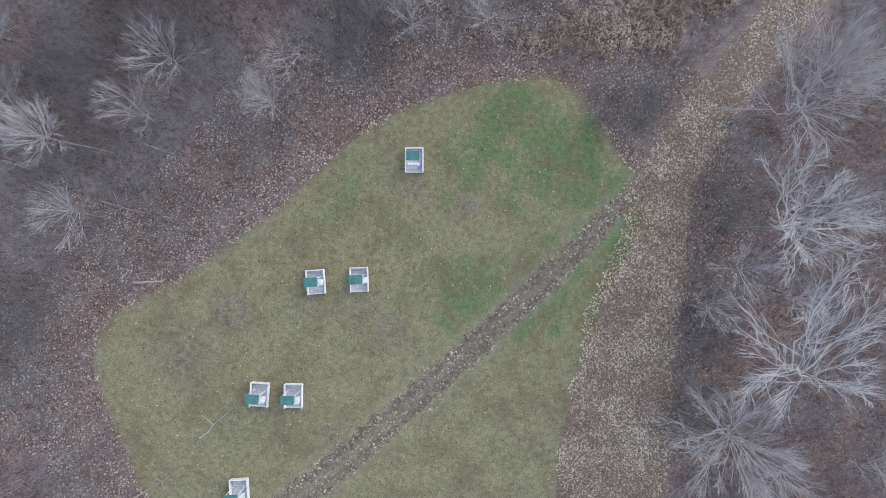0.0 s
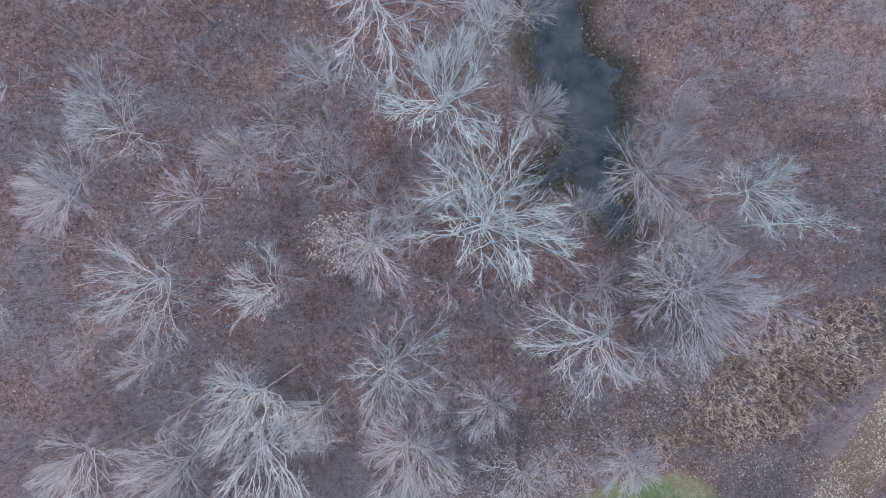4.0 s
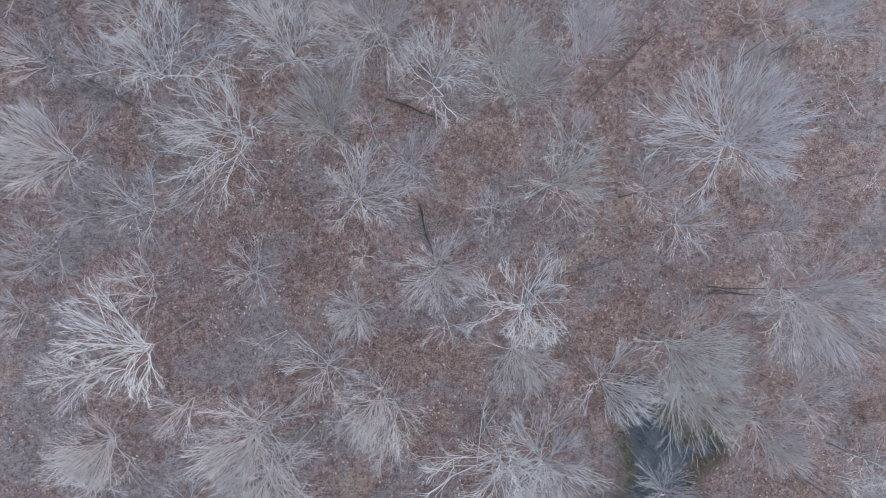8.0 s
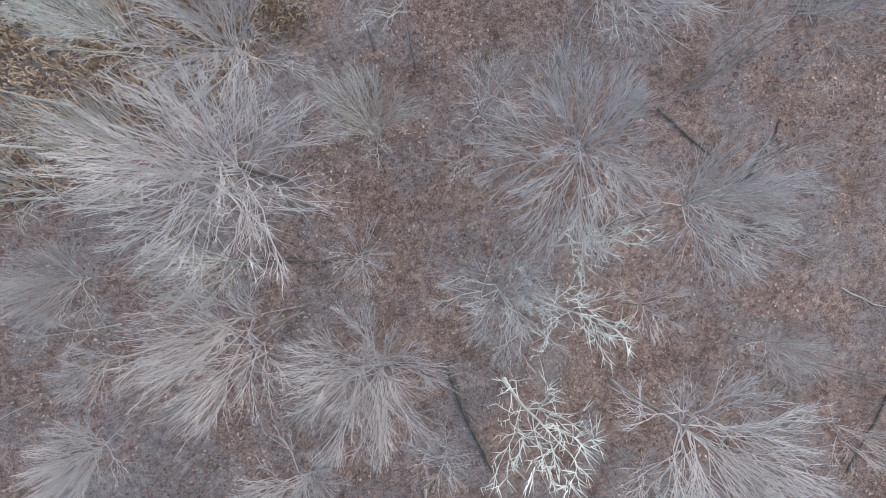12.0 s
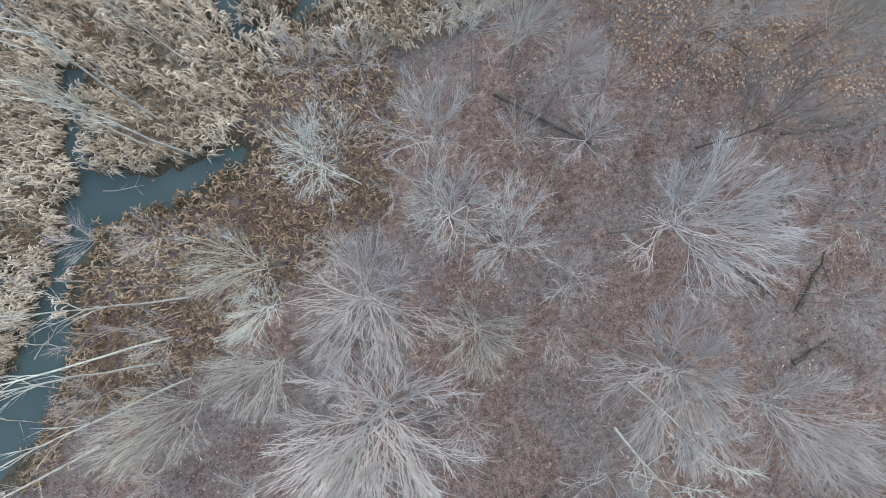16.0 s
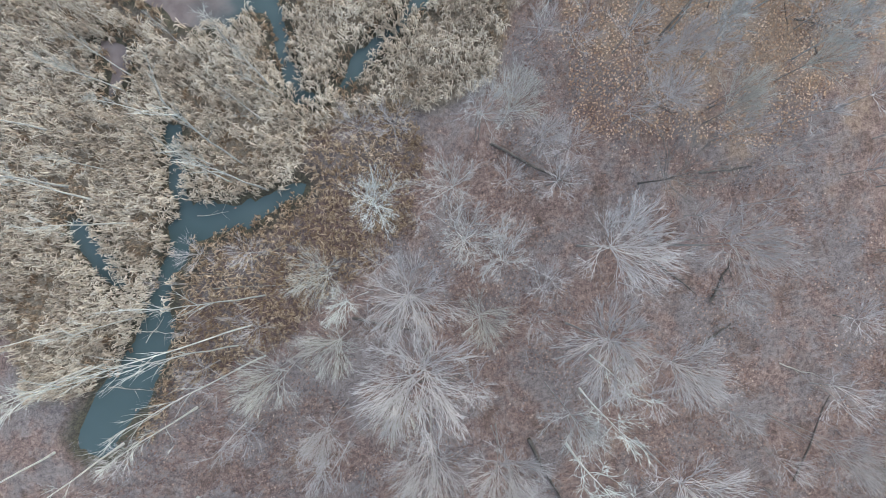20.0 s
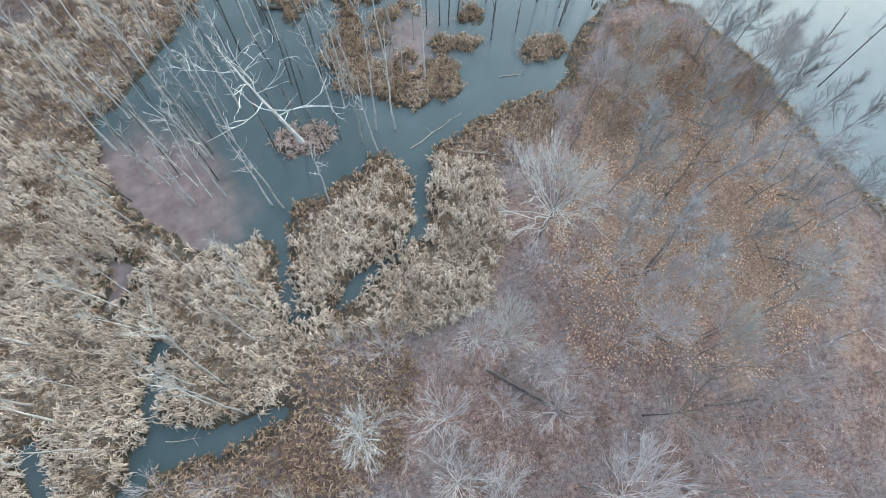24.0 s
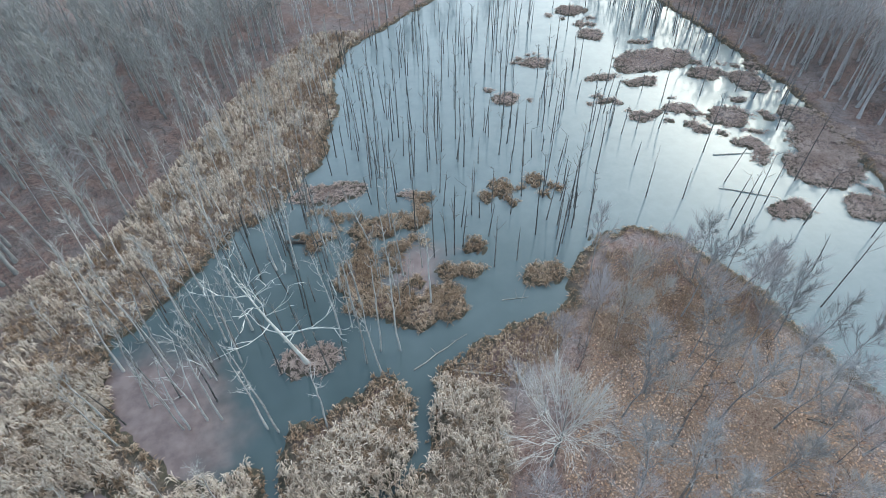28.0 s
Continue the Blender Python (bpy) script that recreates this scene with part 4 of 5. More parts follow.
SAPLING = [dict(height=11, spread=2.4, limbs=8, branches=5, twigs=7, girth=0.08, twig_r=0.013, fork=0.25), dict(height=9, spread=2.4, limbs=8, branches=5, twigs=7, girth=0.07, stems=2, twig_r=0.013, fork=0.25)]
FAR_TREE = [dict(height=h, spread=2.6, limbs=8, branches=4, twigs=6, limb_sides=3, bend=1, girth=0.12, twig_r=0.022, twig_len=2.2, fork=f, steep=st, fan=0.5) for h, f, st in ((19, 0.42, 0.9), (17, 0.38, 1.0), (21, 0.5, 0.85))]
far_right = lambda x, y: wooded(x, y) and 64 < x + 0.12 * (y - 220) and y > 170 + 0.35 * (x - 62)
joined_wood("saplings", SAPLING, "g", 60, (-80, 50, -30, 148), (1.3, 2.3), 0.9, corridor, (0.6, 0.95), "thin bare saplings filling the wood")
joined_wood("far_wood", FAR_TREE, "p", 350, (-112, -38, 160, 296), (2.0, 3.4), 0.3, wooded, (0.85, 1.1), "dense bare grey wood behind the bank")
joined_wood("far_wood", FAR_TREE, "w", 54, (-38, 30, 262, 294), (1.8, 2.8), 0.3, wooded, (0.7, 1.0), "bare grey trees behind the head of the pond")
joined_wood("far_wood", FAR_TREE, "w", 310, (62, 118, 165, 285), (2.2, 3.4), 0.0, far_right, (0.85, 1.1), "dense grey bare wood across the pond")
joined_wood("far_wood", FAR_TREE, "f", 70, (-80, 90, 286, 330), (2.6, 4.0), 0.3, wooded, (0.85, 1.1), "bare wood closing the far end of the pond")

# the bleached dead tree on its hummock in the pond, and crooked ones beside it
big = make_tree("d", 561, "large bleached dead tree with crooked limbs on a sedge hummock", split=True, height=22, spread=6.4, limbs=12, branches=4, twigs=2, fork=0.36, girth=0.26, twig_r=0.035, twig_len=0.9, jitter=0.45, rise=0.03, fan=0.8)
big.matrix_basis = pose(-39.8, 161.6, -0.1, 4, -10, 40)


# ---- drowned poles standing in the pond ----
def make_pole(seed, height, stubs):
    rnd = random.Random(seed)
    root = tagged(new("drowned_tree"), "dead drowned tree trunk standing in the pond", "dead tree", "drowned trees in the pond")
    v, f = [], []
    stem = grow(Vector((0, 0, -0.5)), Vector((rnd.uniform(-0.06, 0.06), rnd.uniform(-0.06, 0.06), 1)).normalized(), height, 6, 0.02, 0.035, rnd)
    tube(v, f, stem, [0.12, 0.095, 0.085, 0.075, 0.06, 0.045, 0.0], 6)
    mesh_object("trunk", v, f, M_POLE, root)
    for i in range(stubs):
        v, f = [], []
        u = rnd.uniform(0.45, 0.97) * 6
        k = min(int(u), 5)
        at = stem[k].lerp(stem[k + 1], u - k)
        br = grow(at, unit(rnd.uniform(0, 6.28), rnd.uniform(0.3, 1.0)), rnd.uniform(0.7, 2.2), 3, 0.12, 0.25, rnd)
        tube(v, f, br, [0.032, 0.024, 0.016, 0.0], 4)
        for _ in range(3):
            q = br[rnd.randrange(1, 3)]
            tube(v, f, [q, q + unit(rnd.uniform(0, 6.28), rnd.uniform(0.2, 1.1)) * rnd.uniform(0.3, 0.8)], [0.014, 0.0], 3)
        mesh_object("branch", v, f, M_POLE, root)
    return root


M_POLE = bark("drowned_bark", (0.055, 0.050, 0.047), (0.216, 0.204, 0.192), 0.4)
poles = [make_pole(300 + k, (8, 9.5, 11, 7, 10, 5)[k], (3, 4, 5, 2, 6, 1)[k]) for k in range(6)]
first_use = set()


def set_pole(k, x, y, tilt, turn, size):
    m = pose(x, y, -0.35, tilt, 0, turn)
    if k in first_use:
        ob = copy_thing(poles[k], m)
    else:
        first_use.add(k)
        ob = poles[k]
        ob.matrix_basis = m
    ob.scale = (1, 1, size)


def pole_spots(number, box, gap):
    spots = []
    tries = 0
    while len(spots) < number and tries < 6000:
        tries += 1
        x, y = pick.uniform(box[0], box[1]), pick.uniform(box[2], box[3])
        if water_sd(np.array(x), np.array(y)) < -0.4 and all((x - a) ** 2 + (y - b) ** 2 > gap * gap for a, b in spots):
            spots.append((x, y))
    return spots


POLE_BOXES = ((44, (-62, -34, 156, 192), 1.0), (96, (-38, 6, 170, 212), 1.1), (140, (-34, 26, 196, 264), 1.2), (18, (0, 34, 168, 200), 2.4), (26, (22, 64, 160, 262), 3.0), (10, (20, 50, 122, 160), 2.5))
for number, box, gap in POLE_BOXES:
    for x, y in pole_spots(number, box, gap):
        set_pole(pick.randrange(6), x, y, pick.uniform(-4, 4), pick.uniform(0, 360), pick.uniform(0.9, 1.5))
# the thick stand of drowned trees along the far bank
for x, y in pole_spots(60, (50, 67, 185, 285), 1.0):
    set_pole(pick.randrange(6), x, y, pick.uniform(-4, 4), pick.uniform(0, 360), pick.uniform(0.9, 1.4))


# ---- bleached dead trees standing in the near end of the pond ----
def bleached_snag(x, y, dx, dy, top):
    rnd = random.Random(int(x * 17 + y * 3))
    root = tagged(new("bleached_snag"), "tall thin bleached dead tree standing in the pond", "dead tree", "bleached dead trees in the pond")
    root.location = (x, y, float(ground_z(np.array(x), np.array(y))) - 0.1)
    bow = Vector((rnd.uniform(-0.5, 0.5), rnd.uniform(-0.5, 0.5), 0))
    stem = [Vector((dx * u, dy * u, (top + 0.8) * u)) + bow * math.sin(3.14 * u) + Vector((rnd.uniform(-1, 1), rnd.uniform(-1, 1), 0)) * 0.07 * (u > 0) for u in [k / 9 for k in range(10)]]
    v, f = [], []
    tube(v, f, stem, [0.14, 0.12, 0.11, 0.10, 0.09, 0.08, 0.068, 0.054, 0.036, 0.0], 6)
    mesh_object("trunk", v, f, BARK["p"], root)
    for i in range(rnd.randrange(6, 11)):
        u = rnd.uniform(0.42, 0.96) * 9
        k = min(int(u), 8)
        br = grow(stem[k].lerp(stem[k + 1], u - k), unit(rnd.uniform(0, 6.28), rnd.uniform(0.5, 1.2)), rnd.uniform(0.8, 2.6), 4, 0.1, 0.3, rnd)
        v, f = [], []
        tube(v, f, br, [0.042, 0.034, 0.026, 0.017, 0.0], 4)
        for _ in range(3):
            q = br[rnd.randrange(1, 4)]
            tube(v, f, [q, q + unit(rnd.uniform(0, 6.28), rnd.uniform(0.3, 1.2)) * rnd.uniform(0.3, 0.9)], [0.018, 0.0], 3)
        mesh_object("branch", v, f, BARK["p"], root)
    return root


SNAGS = [(-47.6, 164.0, 0.5, 0.3, 16.5), (-44.7, 154.2, -0.3, -0.2, 14), (-43.5, 153.5, -1.1, 0.3, 16.5), (-49.6, 156.7, 0.6, 0.4, 16), (-57.7, 160.5, 1.8, 1.1, 10.5), (-53.1, 156.5, 1.0, 0.5, 12.5), (-38.3, 152.4, 0.1, 0.1, 11), (-47.7, 181.3, -0.7, 0, 8.5), (-41.1, 184.2, -0.4, -0.2, 8.5), (-32.9, 182.0, -1.1, -0.1, 9.5), (-29.1, 180.9, -2.3, 0.2, 9.5), (-35.3, 165.0, -1.3, -0.3, 15.5), (-32.8, 159.8, -0.5, -0.2, 14.5), (-30.9, 161.0, 0.5, 0.1, 16), (-28.5, 160.4, 0.1, 0.5, 16.5), (-31.3, 157.6, -0.8, 0.2, 13.5), (-23.1, 166.5, -0.3, 0.2, 14.5), (-59.2, 164.6, 0.9, 0.8, 9.5), (-51.2, 157.1, 1.4, 0.5, 14.5), (-57.0, 167.8, 1.1, 0.3, 13), (-27.1, 170.7, -0.7, 0.4, 14), (-25.5, 172.4, -0.9, -0.1, 13.5)]
for spot in SNAGS:
    bleached_snag(*spot)


# ---- pale trees that lean out over the stream ----
def leaning_tree(x0, y0, x1, y1, top):
    rnd = random.Random(int(x0 * 11 + y0 * 5))
    root = tagged(new("leaning_tree"), "tall pale bare tree leaning far out over the stream", "tree", "leaning trees by the stream")
    root.location = (x0, y0, float(ground_z(np.array(x0), np.array(y0))) - 0.1)
    tip = Vector((x1 - x0, y1 - y0, top))
    bow = tip * 0.5 + Vector((0, 0, 0.12 * top)) + Vector((rnd.uniform(-0.6, 0.6), rnd.uniform(-0.6, 0.6), 0))
    stem = [Vector((0, 0, 0)).lerp(bow, u).lerp(bow.lerp(tip, u), u) + Vector((rnd.uniform(-1, 1), rnd.uniform(-1, 1), 0)) * 0.1 * (u > 0) for u in [k / 8 for k in range(9)]]
    v, f = [], []
    tube(v, f, stem, [0.10, 0.088, 0.078, 0.069, 0.06, 0.05, 0.04, 0.028, 0.0], 6)
    mesh_object("trunk", v, f, BARK["p"], root)
    for i in range(10):
        u = 2.8 + 4.8 * (i + rnd.random()) / 10
        k = min(int(u), 7)
        at, ahead = stem[k].lerp(stem[k + 1], u - k), (stem[k + 1] - stem[k]).normalized()
        way = (ahead + Vector((rnd.uniform(-1, 1), rnd.uniform(-1, 1), rnd.uniform(-0.2, 0.8))) * 0.55).normalized()
        br = grow(at, way, rnd.uniform(2.2, 5.0), 4, 0.03, 0.18, rnd)
        v, f = [], []
        tube(v, f, br, [0.042, 0.034, 0.027, 0.02, 0.0], 4)
        for _ in range(5):
            c = rnd.randrange(1, 4)
            tw = grow(br[c], ((br[c + 1] - br[c]).normalized() + Vector((rnd.uniform(-1, 1), rnd.uniform(-1, 1), rnd.uniform(-0.5, 0.8))) * 0.5).normalized(), rnd.uniform(0.8, 2.0), 2, 0.05, 0.2, rnd)
            tube(v, f, tw, [0.02, 0.015, 0.0], 3)
        mesh_object("limb", v, f, BARK["p"], root)
    return root


for spot in [(-56.5, 118.9, -70.6, 119.4, 15), (-58.3, 117.2, -64.0, 119.4, 14), (-56.4, 115.4, -65.9, 114.1, 14), (-54.4, 121.5, -62.0, 123.6, 11), (-50.8, 132.0, -53.8, 135.3, 14), (-52.4, 135.3, -53.0, 139.4, 14)]:
    leaning_tree(*spot)


# ---- fallen logs ----
def fallen_log(x0, y0, x1, y1, r, material, label, lift=0.0, stubs=3, group="fallen logs on the wood floor"):
    rnd = random.Random(int(x0 * 13 + y0 * 7))
    a, b = Vector((x0, y0, 0)), Vector((x1, y1, 0))
    for q in (a, b):
        q.z = max(float(ground_z(np.array(q.x), np.array(q.y))), WATER_Z) + r * 0.6 + lift
    mid = [a.lerp(b, k / 5) + Vector((rnd.uniform(-1, 1), rnd.uniform(-1, 1), 0)) * 0.12 for k in range(6)]
    root = tagged(new("fallen_log"), label, "log", group)
    root.location = (a.x, a.y, a.z - r * 0.6)
    v, f = [], []
    tube(v, f, [q - root.location for q in mid], [r * (1 - 0.13 * k) for k in range(6)], 8)
    f.append(tuple(range(7, -1, -1)))
    f.append(tuple(range(40, 48)))
    mesh_object("stem", v, f, material, root)
    for _ in range(stubs):
        v, f = [], []
        k = rnd.randrange(2, 5)
        side = unit(rnd.uniform(0, 6.28), 0.35)
        br = grow(mid[k] - root.location, side, rnd.uniform(0.8, 1.8), 3, 0.0, 0.2, rnd)
        tube(v, f, br, [r * 0.4, r * 0.3, r * 0.2, 0.0], 5)
        mesh_object("branch", v, f, material, root)
    return root


DARK_LOGS = [(-32.6, 98.6, -31.0, 90.7, 0.2), (-46.4, 116.4, -40.2, 113.0, 0.16), (-9.8, 106.6, -6.3, 110.4, 0.16), (-11.2, 102.9, -8.4, 103.8, 0.18), (-51.9, 85.4, -43.9, 81.7, 0.15), (-6.8, 85.8, -0.5, 93.5, 0.11), (-46.4, 108.6, -36.5, 107.1, 0.12), (-27.0, 129.7, -20.6, 123.2, 0.17), (-8.5, 71, -3, 73, 0.12), (-23.5, 84.5, -18.5, 83, 0.12), (-20, 76, -18.4, 71.5, 0.12), (-14.5, 113, -11, 108, 0.12), (-7, 120, -1.5, 119, 0.14), (-3.5, 140.5, 4.5, 146, 0.14), (-6.5, 135, 0.5, 139.5, 0.14)]
for x0, y0, x1, y1, r in DARK_LOGS:
    fallen_log(x0, y0, x1, y1, r, M_LOG, "dark rotten log lying in the leaf litter")
boughs = random.Random(41)
for _ in range(46):
    x, y, a, far = boughs.uniform(-12, 17), boughs.uniform(128, 164), boughs.uniform(0, 6.28), boughs.uniform(1.6, 4.5)
    if dry(x, y) and dry(x + far * math.cos(a), y + far * math.sin(a)) and poly_sd(np.array(x), np.array(y), SHORE_SEDGE) > 0.5:
        fallen_log(x, y, x + far * math.cos(a), y + far * math.sin(a), boughs.uniform(0.04, 0.09), M_LOG, "dark dead bough lying on the leaves", stubs=4, group="dead boughs on the spit")
PALE_LOGS = [(-26.4, -2.4, -23.4, -2.2, 0.1), (-25.5, 9.5, -22.6, 8.4, 0.09), (-28.8, 4.4, -25.4, 3.6, 0.09), (-4.8, 98.3, -1.2, 95.6, 0.08), (-52, 140.5, -46, 138.3, 0.13), (-57, 125.5, -49.5, 125.9, 0.1), (-60, 124, -51, 121.5, 0.09), (-20.6, -15.7, -17.9, -13.2, 0.08), (-27, -21.3, -21.8, -18.2, 0.08), (-10.7, 153.5, -8.5, 158.2, 0.12), (-23.2, 155.8, -17.3, 153.2, 0.14), (-22.6, 156.5, -16.2, 154.6, 0.11), (-21.0, 155, -14.5, 152.2, 0.1)]
for x0, y0, x1, y1, r in PALE_LOGS:
    fallen_log(x0, y0, x1, y1, r, M_LOG_PALE, "weathered pale fallen branch", group="pale fallen branches")
WATER_LOGS = [(-41.5, 184.2, -35.3, 182.4, 0.32), (-27.5, 157.2, -20, 160.5, 0.09), (-13.8, 164.5, -10.2, 164.2, 0.07), (34, 186, 41, 184.5, 0.12), (29, 177.5, 36.5, 172.5, 0.12), (-62, 126, -57, 124.9, 0.06), (-58.8, 131.6, -55.6, 131.2, 0.05), (-69.4, 122.2, -64.8, 120.6, 0.06), (-70.6, 119.6, -66.6, 117.4, 0.05), (-73.4, 117.2, -69.2, 115.4, 0.06), (-68.2, 120.6, -65.4, 122.6, 0.05)]
for x0, y0, x1, y1, r in WATER_LOGS:
    fallen_log(x0, y0, x1, y1, r, M_LOG_PALE if r < 0.2 else M_LOG, "log lying half sunk in the pond", lift=0.02, group="logs in the water")


# ---- shooting stands on the lawn ----
M_WHITE = plain("white_painted_timber", (0.72, 0.71, 0.70), 0.6, 0.1, 3.0)
M_DECK = plain("greyed_deck_board", (0.52, 0.50, 0.52), 0.8, 0.15, 4.0)
M_TEAL = plain("teal_sheet_metal", (0.105, 0.245, 0.225), 0.45, 0.12, 2.0, 0.2)


def box_bm(bm, cx, cy, cz, sx, sy, sz, bevel=0.012):
    r = bmesh.ops.create_cube(bm, size=1.0, matrix=Matrix.Translation((cx, cy, cz)) @ Matrix.Diagonal((sx, sy, sz, 1)))
    edges = list({e for v in r["verts"] for e in v.link_edges})
    bmesh.ops.bevel(bm, geom=edges, offset=min(bevel, sx / 4, sy / 4, sz / 4), segments=1, affect="EDGES")


def part(name, boxes, material, parent, label="", tilt=0.0):
    bm = bmesh.new()
    for b in boxes:
        box_bm(bm, *b)
    me = bpy.data.meshes.new(name)
    bm.to_mesh(me)
    bm.free()
    me.materials.append(material)
    ob = new(name, me)
    ob.parent = parent
    if label:
        ob["label"] = label
    if tilt:
        ob.rotation_euler[0] = tilt
    return ob


def shooting_stand(side_box):
    """A low-walled timber platform with a sheet-metal roof on posts over its middle."""
    root = tagged(new("shooting_stand"), "low-walled white timber platform under a teal sheet-metal roof", "shooting stand", "stands on the lawn")
    for k in range(2):
        part("joist", [(-0.5 + 1.0 * k, 0, 0.05, 0.1, 1.9, 0.1)], M_DECK, root)
    for k in range(9):
        part("deck_board", [(0, -0.88 + 0.22 * k, 0.12, 1.4, 0.205, 0.04)], M_DECK, root)
    for sx in (-0.74, 0.74):
        part("side_wall", [(sx, 0, 0.28, 0.045, 2.06, 0.44)], M_WHITE, root)
        part("cap_rail", [(sx, 0, 0.52, 0.11, 2.12, 0.04)], M_WHITE, root)
    part("end_wall", [(0, 1.01, 0.28, 1.43, 0.045, 0.44)], M_WHITE, root)
    part("cap_rail", [(0, 1.01, 0.52, 1.36, 0.10, 0.04)], M_WHITE, root)
    part("threshold", [(0, -1.01, 0.2, 1.43, 0.06, 0.12)], M_WHITE, root)
    for sx in (-0.5, 0.5):
        for sy in (-0.24, 0.4):
            part("roof_post", [(sx, sy, 1.07, 0.06, 0.06, 1.86)], M_WHITE, root)
    roof = part("roof", [(-0.06, 0.08, 2.02, 1.12, 0.78, 0.03)], M_TEAL, root, "ribbed teal metal roof")
    for k in range(9):
        part("rib", [(-0.58 + 0.13 * k, 0.08, 2.045, 0.025, 0.77, 0.024)], M_TEAL, roof)
    bx, by = side_box
    part("box", [(bx, by, 1.62, 0.34 if bx else 1.0, 0.46 if bx else 0.2, 0.5)], M_WHITE, root, "white box hung under the roof edge")
    part("shelf", [(bx * 0.95, by * 0.95, 1.2, 0.3 if bx else 0.9, 0.4 if bx else 0.25, 0.04)], M_WHITE, root, "white shelf below the box")
    return root


STANDS = [(-2.2, 8.0, 0), (-10.6, -2.4, 5), (-6.9, -2.2, 2), (-15.4, -12.0, -4), (-12.5, -12.1, 0), (-17.1, -20.2, 3)]
lone = shooting_stand((0.0, -0.55))
lone.matrix_basis = pose(-2.2, 8.0, 0.02, 0, 0, 0)
stand = shooting_stand((0.68, 0.0))
for k, (x, y, turn) in enumerate(STANDS[1:]):
    m = pose(x, y, 0.02, 0, 0, turn)
    if k:
        copy_thing(stand, m)
    else:
        stand.matrix_basis = m


# ---- reeds, sedge, brush and leaves ----
def scatter(poly, gap, rule=None, ragged=0.6):
    """Uneven points about gap apart inside an outline."""
    q = np.array(poly)
    xs, ys = np.meshgrid(np.arange(q[:, 0].min(), q[:, 0].max(), gap), np.arange(q[:, 1].min(), q[:, 1].max(), gap))
    x, y = xs.ravel() + rng.uniform(-0.5, 0.5, xs.size) * gap, ys.ravel() + rng.uniform(-0.5, 0.5, xs.size) * gap
    keep = (poly_sd(x, y, poly) < ragged * wobble(x, y, 0.6, 1) + (ragged - 0.6) * rng.normal(0, 0.5, x.size)) & (water_sd(x, y) > -0.3)
    if rule is not None:
        keep &= rule(x, y)
    return np.stack([x[keep], y[keep]], 1)


def blades(name, pts, per, height, width, reach, material, label, category):
    """Tufts of blades that rise, bend over and hang, each a bent strip widest where it bends."""
    n_all = len(pts) * per
    size = np.repeat(rng.uniform(0.6, 1.35, len(pts)), per)
    base = np.repeat(pts, per, 0) + rng.normal(0, 0.10, (n_all, 2)) * size[:, None]
    az = rng.uniform(0, 2 * np.pi, n_all)
    # the blades of a tuft droop more to one side
    az = np.where(rng.random(n_all) < 0.55, np.repeat(rng.uniform(0, 2 * np.pi, len(pts)), per) + rng.normal(0, 0.6, n_all), az)
    h, out = height * size * rng.uniform(0.55, 1.15, n_all), reach * size * rng.uniform(0.3, 1.1, n_all)
    curl = rng.normal(0, 0.45, n_all)
    wide = width * rng.uniform(0.6, 1.25, n_all)
    z0 = ground_z(base[:, 0], base[:, 1]) - 0.05
    v = np.zeros((n_all, 7, 3))
    for row, (along, lift, w) in enumerate(((0.0, 0.0, 0.5), (0.35, 0.92, 0.8), (0.72, 0.9, 1.0))):
        turn = az + curl * along
        d, s = np.stack([np.cos(turn), np.sin(turn)], 1), np.stack([-np.sin(turn), np.cos(turn)], 1)
        q = base + d * (out * along)[:, None]
        v[:, row * 2, :2], v[:, row * 2 + 1, :2] = q - s * (wide * w / 2)[:, None], q + s * (wide * w / 2)[:, None]
        v[:, row * 2, 2] = z0 + h * lift
        v[:, row * 2 + 1, 2] = z0 + h * lift + wide * w * 0.3
    d = np.stack([np.cos(az + curl * 1.3), np.sin(az + curl * 1.3)], 1)
    v[:, 6, :2], v[:, 6, 2] = base + d * (out * 1.1)[:, None], z0 + h * rng.uniform(0.45, 0.75, n_all)
    k = np.arange(n_all)[:, None] * 7
    f = np.concatenate([k + [0, 1, 3], k + [0, 3, 2], k + [2, 3, 5], k + [2, 5, 4], k + [4, 5, 6]])
    return tagged(new(name, fast_mesh(name, v.reshape(-1, 3), f, material)), label, category, kind="stuff")


M_ISLE = island_stuff("pinkish_sedge", (0.05, (0.32, 0.235, 0.20)), (0.5, (0.52, 0.405, 0.355)), (0.95, (0.70, 0.585, 0.525)))
reed_pts = scatter(REEDS, 0.56, lambda x, y: wobble(x, y, 0.22, 3) > -0.33)
blades("reed_bed", reed_pts, 12, 1.2, 0.085, 0.72, M_REED, "bed of pale dry reeds bent over in tufts", "reeds")
bank = scatter(LEFT_BANK, 0.8)
on_reed = wobble(bank[:, 0], bank[:, 1], 0.23, 9) > -0.3 + 0.05 * rng.normal(size=len(bank)) + 0.5 * (water_sd(bank[:, 0], bank[:, 1]) < 8)
blades("reed_bank", bank[on_reed], 10, 1.3, 0.12, 0.8, M_REED, "pale dry reeds along the bank", "reeds")
blades("sedge_bank", bank[~on_reed], 10, 0.8, 0.11, 0.7, M_SEDGE, "rusty dead sedge along the wooded bank", "sedge")
sedge_pts = np.concatenate([scatter(SEDGE, 0.55), scatter(SHORE_SEDGE, 0.55), scatter(REEDS, 0.65, lambda x, y: wobble(x, y, 0.22, 3) <= -0.28)])
blades("sedge", sedge_pts, 8, 0.6, 0.10, 0.55, M_SEDGE, "rusty dead sedge in low tussocks", "sedge")
